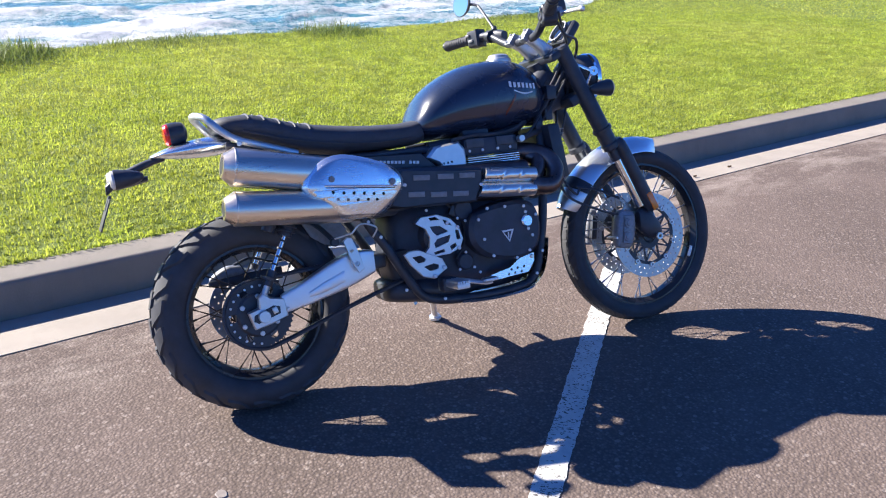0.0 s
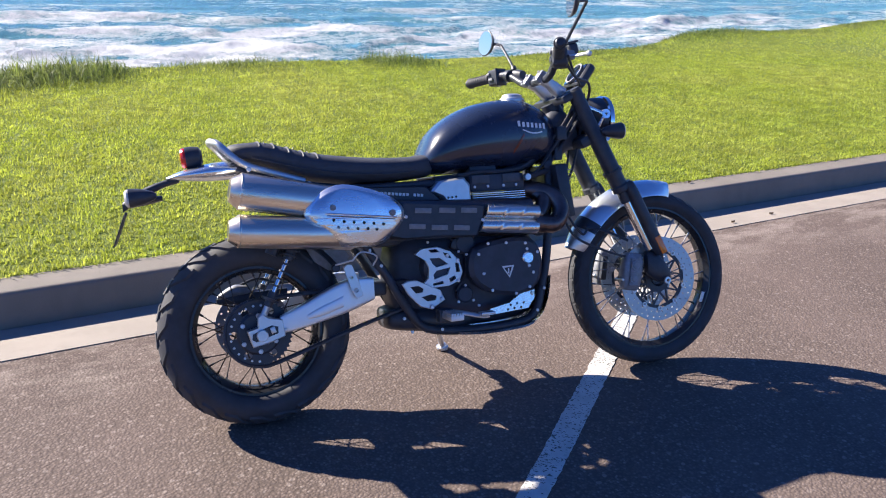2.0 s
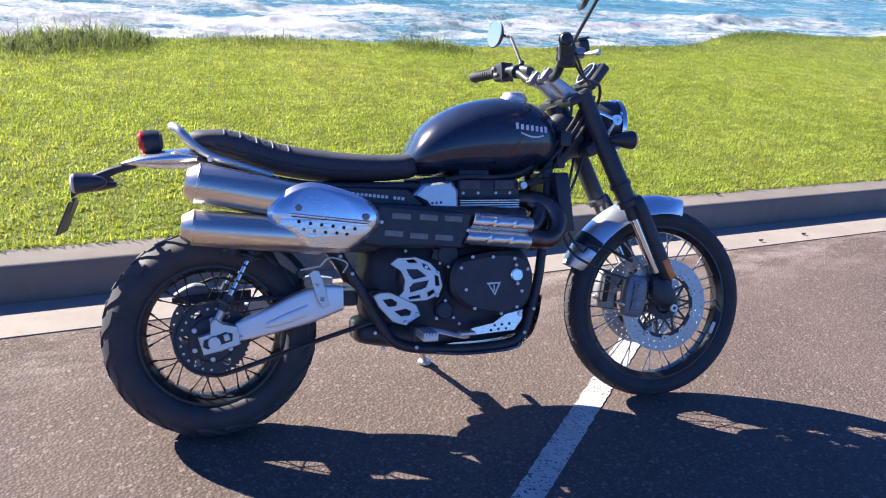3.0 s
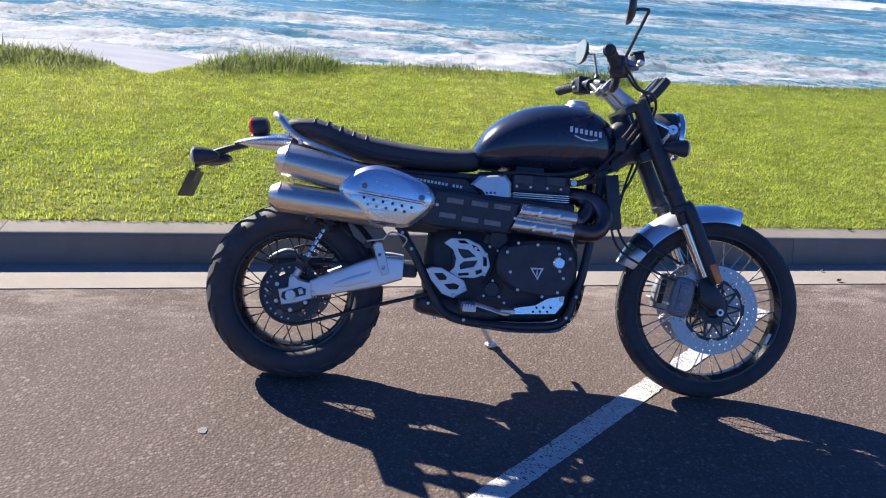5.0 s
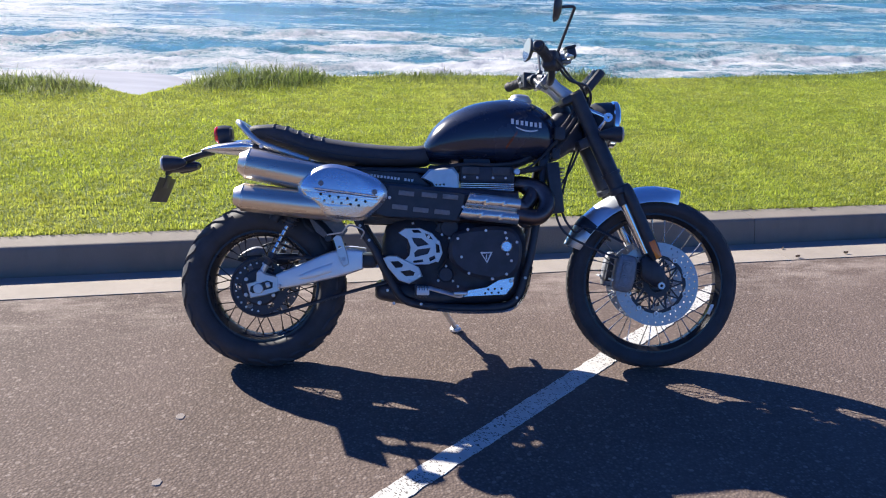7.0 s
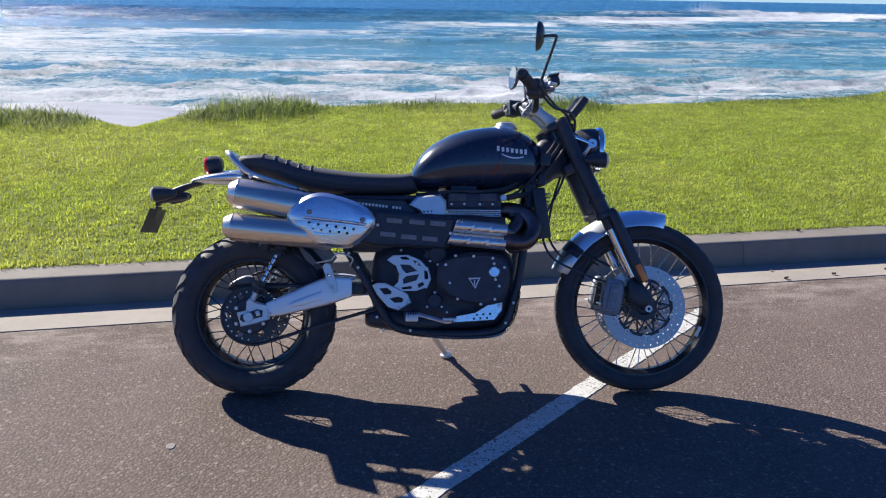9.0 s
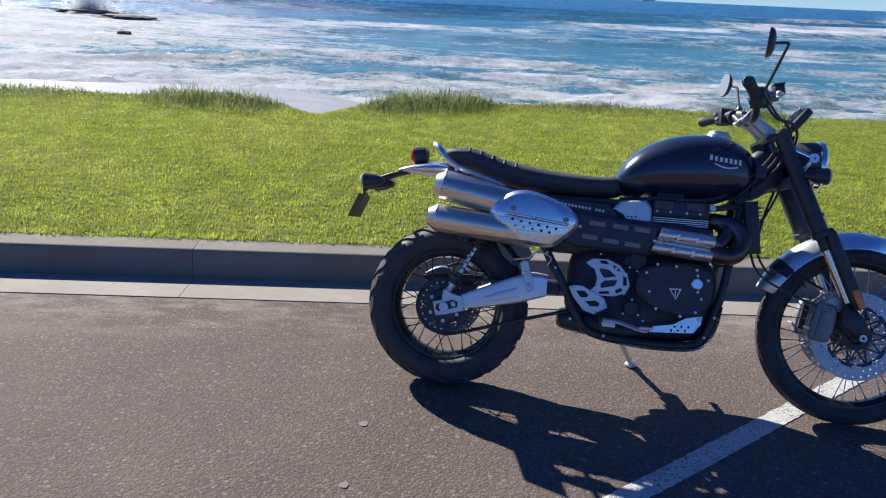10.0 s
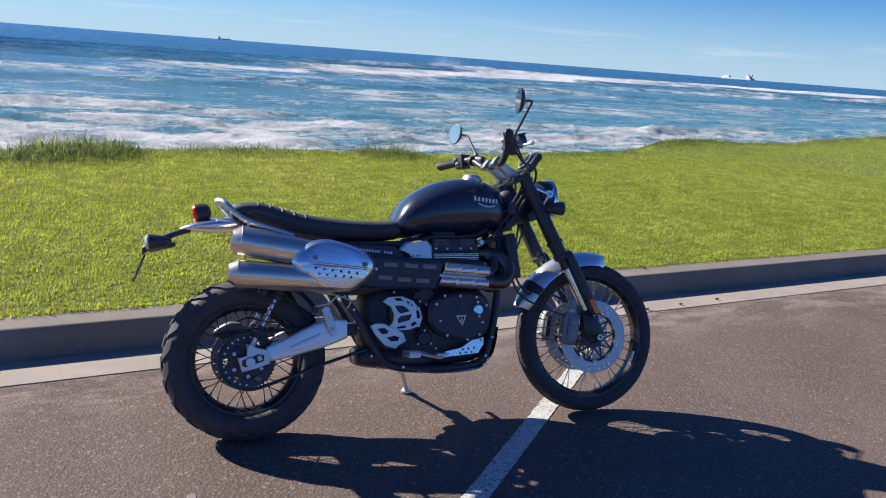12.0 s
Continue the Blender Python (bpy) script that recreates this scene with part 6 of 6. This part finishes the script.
# ---- front end ----
top = Vector((1.165, 0, 1.045))
for sg in (-1, 1):
    a = top + Vector((0, sg * 0.108, 0.0)) + RAKE * 0.015
    leg = part("fork_leg", lathe([(0, 0.0), (0.022, 0.0), (0.027, 0.008), (0.027, 0.17), (0.030, 0.18), (0.030, 0.388), (0.034, 0.394), (0.034, 0.412), (0.024, 0.416), (0.0215, 0.418), (0.0215, 0.46)], a, -RAKE, 28), M_BLACK, bike, "black upside-down fork leg with chrome tube", 30)
    part("chrome_tube", tube([a - RAKE * 0.41, a - RAKE * 0.66], 0.0205, 24, 1), M_CHROME, leg)
    low = a - RAKE * 0.655
    foot = part("fork_foot", loft([(-0.040, -0.012, 0.055, 0.016), (-0.026, -0.030, 0.066, 0.022), (0.006, -0.052, 0.058, 0.024), (0.040, -0.056, 0.018, 0.024), (0.053, -0.050, -0.010, 0.018)], 16, 3.0), M_BLACK, leg, m=Matrix.Translation((F_AXLE.x - 0.03, sg * 0.108, F_AXLE.z + 0.045)))
    gl = part("fork_guard", loft(refine([(-0.03, -0.014, 0.012, 0.020), (0.0, -0.024, 0.02, 0.032), (0.12, -0.028, 0.02, 0.036), (0.23, -0.030, 0.020, 0.037), (0.275, -0.022, 0.012, 0.028)], 14), 16, 2.6), M_BLACK, leg, "black plastic fork guard", m=Matrix.Translation(a - RAKE * 0.415 + Vector((0.027, sg * 0.010, 0.008))) @ (-RAKE).to_track_quat("X", "Z").to_matrix().to_4x4())
    part("side_reflector", block((0.070, 0.006, 0.024), a - RAKE * 0.640 + Vector((0.030, sg * 0.046, -0.004)), 0.003, Euler((0, math.atan2(RAKE.z, -RAKE.x), 0)).to_matrix()), M_AMBER, leg, "amber side reflector")
    part("axle_end", lathe([(0.006, 0), (0.013, 0), (0.013, -0.008), (0.006, -0.008)], (F_AXLE.x, sg * 0.135 if sg < 0 else 0.143, F_AXLE.z), (0, 1, 0), 18, loop=True), M_CAST, leg)
    cal = part("brake_caliper", loft(refine([(-0.070, -0.022, 0.020, 0.016), (-0.058, -0.036, 0.034, 0.023), (0.0, -0.044, 0.040, 0.027), (0.058, -0.036, 0.034, 0.023), (0.070, -0.022, 0.020, 0.016)], 12), 16, 3.5), M_CALIPER, leg, "grey radial brake caliper", m=Matrix.Translation((1.366, sg * 0.100, 0.384)) @ Matrix.Rotation(radians(-80), 4, "Y"))
    part("caliper_bridge", block((0.024, 0.050, 0.094), (1.350, sg * 0.085, 0.386), 0.006, Euler((0, radians(10), 0)).to_matrix()), M_BLACK, leg)
    part("caliper_face", block((0.034, 0.006, 0.104), (1.364, sg * 0.1275, 0.384), 0.004, Euler((0, radians(10), 0)).to_matrix()), M_CALIPER, leg, "grey caliper face")
    for k in (-0.047, 0.0, 0.047):
        part("caliper_rib", block((0.040, 0.005, 0.005), (1.364 + 0.17 * k, sg * 0.1315, 0.384 + k), 0.0015, Euler((0, radians(10), 0)).to_matrix()), M_CALIPER, leg)
    part("bleed_nipple", tube([(1.352, sg * 0.11, 0.430), (1.356, sg * 0.115, 0.450)], 0.005, 8, 1), M_CAST, leg)
    part("pad_pin", tube([(1.315, sg * 0.075, 0.36), (1.315, sg * 0.13, 0.36)], 0.004, 8, 1), M_CAST, leg)
    for k in (-0.024, 0.024):
        part("piston_cap", lathe([(0, -0.007), (0.010, -0.007), (0.012, -0.004), (0.017, -0.004), (0.0185, 0.0), (0.0185, 0.004), (0, 0.004)], (1.364 + 0.17 * k, sg * 0.1315, 0.384 + k), (0, -sg, 0), 24), M_CALIPER, leg)
yoke = part("top_yoke", block((0.085, 0.25, 0.028), (1.150, 0, 1.035), 0.010, Euler((0, radians(-64 + 90 - 51), 0)).to_matrix()), M_BLACK, bike, "black fork yoke")
part("lower_yoke", block((0.066, 0.225, 0.040), (1.212, 0, 0.874), 0.016, Euler((0, radians(-25.8), 0)).to_matrix()), M_BLACK, bike)
part("steering_head", tube([(1.118, 0, 1.02), (1.192, 0, 0.862)], 0.036, 18, 1), M_BLACK, bike)
part("frame_neck", loft(refine([(1.060, 0.835, 0.930, 0.030), (1.095, 0.845, 0.975, 0.040), (1.130, 0.860, 1.000, 0.042), (1.165, 0.885, 0.985, 0.036), (1.185, 0.900, 0.945, 0.028)], 12), 16, 3.2), M_BLACK, bike, "black frame headstock")
part("headstock_cover", loft(refine([(1.050, 0.800, 0.905, 0.040), (1.085, 0.800, 0.970, 0.054), (1.125, 0.815, 1.000, 0.058), (1.165, 0.840, 0.985, 0.054), (1.205, 0.850, 0.930, 0.042)], 16), 20, 3.4), M_CRINKLE, bike, "black cover over wiring behind the fork", 45)
for du, dw, r in ((0.0, 0.0, 0.006), (0.018, -0.012, 0.005), (-0.016, 0.014, 0.0045)):
    part("wiring_loom", tube([(1.045 + du, -0.080, 0.812 + dw), (1.095 + du, -0.088, 0.872 + dw), (1.150 + du, -0.086, 0.935 + dw), (1.185 + du, -0.092, 1.000 + dw), (1.200 + du, -0.080, 1.055 + dw)], r, 8, 6), M_RUBBER, bike)
part("neck_gusset", plate([(1.045, 0.800), (1.085, 0.830), (1.150, 0.900), (1.125, 0.955), (1.075, 0.900)], -0.058, 0.006, bevel=0.002), M_BLACK, bike)
part("fuse_box", block((0.040, 0.06, 0.050), (1.110, -0.075, 0.905), 0.008), M_BLACK, bike)
for k in (0.335,):
    part("fork_clamp_ring", lathe([(0.0305, -0.006), (0.036, -0.006), (0.036, 0.006), (0.0305, 0.006)], top + Vector((0, -0.108, 0)) + RAKE * (0.015 - k), RAKE, 24, loop=True), M_BLACK, bike)
arch("front_mudguard", F_AXLE, 0.376, 74, 157, 0.072, M_POLISHED, bike, "brushed aluminium front mudguard", 0.058, taper=0.45)
for sg in (-1, 1):
    part("mudguard_stay", tube([(1.205, sg * 0.062, 0.560), (1.27, sg * 0.075, 0.545), (1.36, sg * 0.10, 0.50)], 0.007, 8, 4, flat=0.5), M_BLACK, bike)
strap = arch("mudguard_strap", F_AXLE, 0.3785, 137, 144, 0.0745, M_BLACK, bike, "black mudguard strap", 0.058, 6)
lampc = Vector((1.270, 0, 0.955))
lamp = part("headlight", lathe([(0, -0.075), (0.03, -0.07), (0.06, -0.05), (0.078, -0.015), (0.084, 0.03), (0.084, 0.05), (0.0, 0.05)], lampc, (1, 0, -0.06), 40), M_BLACK, bike, "round black headlight with chrome rim", 50)
part("lamp_rim", lathe([(0.084, 0.046), (0.090, 0.05), (0.090, 0.066), (0.084, 0.072), (0.078, 0.068), (0.080, 0.05)], lampc, (1, 0, -0.06), 40, loop=True), M_CHROME, lamp, "chrome lamp rim")
part("lamp_reflector", lathe([(0, 0.052), (0.078, 0.056), (0.078, 0.06), (0, 0.058)], lampc, (1, 0, -0.06), 40), M_CHROME, lamp)
part("lamp_glass", lathe([(0.078, 0.066), (0.05, 0.077), (0, 0.081), (0, 0.077), (0.05, 0.073), (0.078, 0.062)], lampc, (1, 0, -0.06), 40), M_GLASS, lamp)
for sg in (-1, 1):
    br = part("lamp_bracket", tube([(1.195, sg * 0.118, 1.0), (1.285, sg * 0.104, 0.968)], 0.0085, 8, 1, flat=0.5), M_ALU, bike, "silver V-shaped headlight bracket")
    part("bracket_arm", tube([(1.285, sg * 0.104, 0.966), (1.238, sg * 0.116, 0.900)], 0.0085, 8, 1, flat=0.5), M_ALU, br)
    part("bracket_boss", lathe([(0.005, -0.008), (0.017, -0.008), (0.017, 0.008), (0.005, 0.008)], (1.287, sg * 0.106, 0.967), (0, 1, 0), 18, loop=True), M_ALU, br)
    ind = part("indicator", lathe([(0.006, -0.05), (0.014, -0.04), (0.025, -0.008), (0.030, 0.022), (0.030, 0.03), (0, 0.03)], (1.300, sg * 0.135, 0.902), (1, 0, 0), 22), M_BLACK, bike, "black bullet indicator with clear lens", 40)
    part("indicator_lens", lathe([(0.028, 0.03), (0.028, 0.035), (0.02, 0.040), (0, 0.042)], (1.300, sg * 0.135, 0.902), (1, 0, 0), 22), M_SMOKE, ind)
    part("indicator_stalk", tube([(1.24, sg * 0.105, 0.905), (1.275, sg * 0.132, 0.902)], 0.008, 8, 1), M_BLACK, ind)

# handlebar, controls and mirrors
half_bar = [(1.072, 0.0, 1.100), (1.072, 0.075, 1.100), (1.068, 0.125, 1.114), (1.056, 0.185, 1.144), (1.034, 0.245, 1.158)]
ENDS = {-1: Vector((0.980, -0.372, 1.175)), 1: Vector((0.967, 0.412, 1.150))}
bar = part("handlebar", tube([ENDS[-1] * 0.99 + Vector((0.0098, 0, 0.0118))] + [(u, -v, w) for u, v, w in half_bar[:0:-1]] + half_bar + [ENDS[1]], 0.0140, 14, 6), M_BLACK, bike, "wide black tapered handlebar", 60)
for sg in (-1, 1):
    rise = part("riser", loft([(-0.050, -0.026, 0.026, 0.017), (-0.035, -0.024, 0.024, 0.019), (0.010, -0.019, 0.019, 0.017), (0.030, -0.022, 0.022, 0.019), (0.044, -0.027, 0.027, 0.021), (0.052, -0.022, 0.022, 0.019)], 16, 3.0), M_CAST, bar, "broad silver handlebar riser", m=Matrix.Translation((1.106, sg * 0.050, 1.078)) @ Matrix.Rotation(radians(219), 4, "Y"))
    part("riser_cap", block((0.022, 0.040, 0.048), (1.058, sg * 0.050, 1.110), 0.006, Euler((0, radians(39), 0)).to_matrix()), M_CALIPER, bar)
    for dw in (-0.016, 0.016):
        part("cap_bolt", lathe([(0, 0.006), (0.004, 0.006), (0.005, 0), (0, 0)], (1.049 + dw * 0.6, sg * 0.050, 1.1165 + dw * 0.75), (-0.78, 0, 0.62), 8), M_STEEL, bar)
    inner = Vector((1.030, sg * 0.262, 1.158))
    g1 = ENDS[sg]
    gx = (g1 - inner).normalized()
    g0 = g1 - gx * 0.124
    grip = part("grip", lathe([(0, 0), (0.0215, 0.0), (0.0215, 0.005), (0.0180, 0.008), (0.0175, 0.05), (0.0185, 0.104), (0.0215, 0.110), (0.0205, 0.118), (0, 0.119)], g0, gx, 20), M_RUBBER, bar, "black rubber grip", 40)
    for k in range(7):
        part("grip_rib", lathe([(0.0172, 0), (0.0196, 0.001), (0.0196, 0.004), (0.0172, 0.005)], g0 + gx * (0.018 + 0.012 * k), gx, 18, loop=True), M_RUBBER, grip)
    part("bar_end", lathe([(0, 0.014), (0.012, 0.014), (0.016, 0.010), (0.0165, 0.0), (0, 0)], g1 - gx * 0.006, gx, 18), M_BLACK, bar, "black bar-end weight")
    q = gx.to_track_quat("Y", "Z").to_matrix()
    pod = part("switch_pod", block((0.054, 0.058, 0.064), g0 - gx * 0.030 + Vector((0.004, 0, -0.004)), 0.014, q, seg=3), M_BLACK, bar, "black switch housing")
    part("switch_button", block((0.008, 0.016, 0.010), g0 - gx * 0.024 + Vector((-0.028, 0, 0.010)), 0.003, q), M_GREY, pod)
    part("switch_button", block((0.008, 0.022, 0.010), g0 - gx * 0.036 + Vector((-0.027, 0, -0.012)), 0.003, q), M_GREY, pod)
    part("pod_seam", block((0.056, 0.003, 0.066), g0 - gx * 0.052 + Vector((0.004, 0, -0.004)), 0.001, q), M_RUBBER, pod)
    perch = Vector((1.074, sg * 0.196, 1.150))
    part("lever_perch", loft([(-0.045, -0.014, 0.014, 0.016), (-0.02, -0.023, 0.021, 0.022), (0.02, -0.025, 0.023, 0.022), (0.045, -0.018, 0.016, 0.018)], 14, 3.0), M_BLACK, bar, m=Matrix.Translation(perch) @ Matrix.Rotation(radians(sg * -70), 4, "Z") @ Matrix.Rotation(radians(sg * 4), 4, "Y"))
    part("perch_clamp", lathe([(0.014, -0.010), (0.023, -0.010), (0.023, 0.010), (0.014, 0.010)], (1.052, sg * 0.200, 1.150), (-0.2, sg, 0.2), 20, loop=True), M_BLACK, bar)
    if sg < 0:
        res = part("brake_reservoir", block((0.038, 0.044, 0.040), (1.130, -0.165, 1.188), 0.012, Euler((0, radians(-12), 0)).to_matrix(), seg=3), M_BLACK, bar, "black brake fluid reservoir")
        part("reservoir_lid", block((0.041, 0.047, 0.008), (1.126, -0.165, 1.210), 0.0035, Euler((0, radians(-12), 0)).to_matrix()), M_BLACK, res)
        part("reservoir_foot", block((0.046, 0.030, 0.034), (1.108, -0.178, 1.166), 0.009), M_CALIPER, res)
        part("hose_banjo", lathe([(0, -0.012), (0.009, -0.012), (0.009, 0.012), (0, 0.012)], (1.118, -0.135, 1.158), (0, 1, 0), 14), M_STEEL, bar)
    lev = [(1.090, sg * 0.205, 1.156), (1.116, sg * 0.245, 1.156), (1.108, sg * 0.31, 1.150), (1.082, sg * 0.372, 1.140)]
    part("control_lever", tube(lev, 0.0075, 10, 6, flat=0.75), M_CAST, bar, "silver control lever")
    part("lever_ball", lathe([(0, -0.010), (0.007, -0.007), (0.010, 0), (0.007, 0.007), (0, 0.010)], lev[-1], gx, 14), M_CAST, bar)
    mc = Vector((1.050, sg * 0.372, 1.310)) + Vector((0.006, 0.030, 0)) * (sg + 1) / 2 - Vector((0, 0.022, 0)) * (sg - 1) / 2
    stem = [(1.070, sg * 0.190, 1.155), (1.074, sg * 0.202, 1.178), (1.108, sg * 0.306, 1.302), (1.110, sg * 0.322, 1.315), (1.098, sg * 0.332, 1.317), mc + Vector((0.012, 0, 0.0))]
    if sg > 0:          # the left stem is bent lower
        stem[2:5] = [(1.082, 0.315, 1.278), (1.080, 0.330, 1.290), (1.072, 0.345, 1.297)]
    aim = (0.97, sg * 0.20, -0.10)
    mir = part("mirror", lathe([(0, 0.012), (0.02, 0.012), (0.042, 0.004), (0.050, -0.006), (0.0515, -0.012), (0.049, -0.013), (0, -0.010)], mc, aim, 32), M_BLACK, bar, "round black bar mirror", 40)
    part("mirror_glass", lathe([(0, -0.0138), (0.048, -0.0138), (0.048, -0.0125), (0, -0.0125)], mc, aim, 32), M_MIRROR, mir, "mirror glass")
    part("mirror_stem", tube(stem, 0.0055, 10, 6), M_BLACK, bar)
    part("stem_nut", lathe([(0.006, -0.008), (0.011, -0.008), (0.011, 0.008), (0.006, 0.008)], stem[1], (0.2, sg * 0.55, 0.8), 12, loop=True), M_BLACK, bar)
dash = part("instrument", block((0.098, 0.125, 0.034), (1.245, 0, 1.112), 0.014, Euler((0, radians(-52), 0)).to_matrix(), seg=3), M_BLACK, bike, "black digital instrument pod")
part("instrument_screen", block((0.08, 0.10, 0.003), (1.2305, 0, 1.1235), 0.001, Euler((0, radians(-52), 0)).to_matrix()), plain("dark_screen", (0.012, 0.013, 0.015), 0.1, bump=0.0, coat=1.0), dash)
part("dial_ring", lathe([(0.037, 0.0), (0.043, 0.0), (0.043, 0.007), (0.037, 0.007)], (1.229, 0, 1.1255), (-0.79, 0, 0.615), 32, loop=True), M_GREY, dash, "grey ring round the dial")
part("ignition_switch", lathe([(0, 0.02), (0.018, 0.02), (0.02, 0), (0, 0)], (1.172, 0, 1.05), (-0.43, 0, 0.9), 18), M_CAST, bike)

# cables
for r, pts in ((0.0045, [(1.06, -0.27, 1.15), (1.13, -0.18, 1.10), (1.20, -0.09, 1.06), (1.225, -0.04, 0.95), (1.17, -0.07, 0.80), (1.10, -0.10, 0.66), (1.13, -0.11, 0.54), (1.26, -0.11, 0.47), (1.35, -0.105, 0.44)]),
               (0.0045, [(1.19, 0.0, 0.86), (1.145, -0.05, 0.74), (1.125, -0.085, 0.62), (1.17, -0.10, 0.54), (1.21, -0.07, 0.55)]),
               (0.005, [(1.05, -0.25, 1.155), (1.12, -0.20, 1.09), (1.20, -0.15, 1.07), (1.215, -0.09, 1.0), (1.12, -0.06, 0.86)]),
               (0.005, [(1.05, 0.25, 1.155), (1.14, 0.17, 1.10), (1.215, 0.12, 1.06), (1.20, 0.07, 0.98), (1.10, 0.06, 0.84)]),
               (0.0045, [(0.95, -0.14, 0.757), (1.0, -0.12, 0.78), (1.06, -0.09, 0.83)])):
    part("cable", tube(pts, r, 8, 8), M_BLACK, bike)
for u, v, w in ((1.10, -0.075, 0.83), (1.05, -0.085, 0.79)):
    part("cable_clip", block((0.03, 0.03, 0.04), (u, v, w), 0.006), M_BLACK, bike)
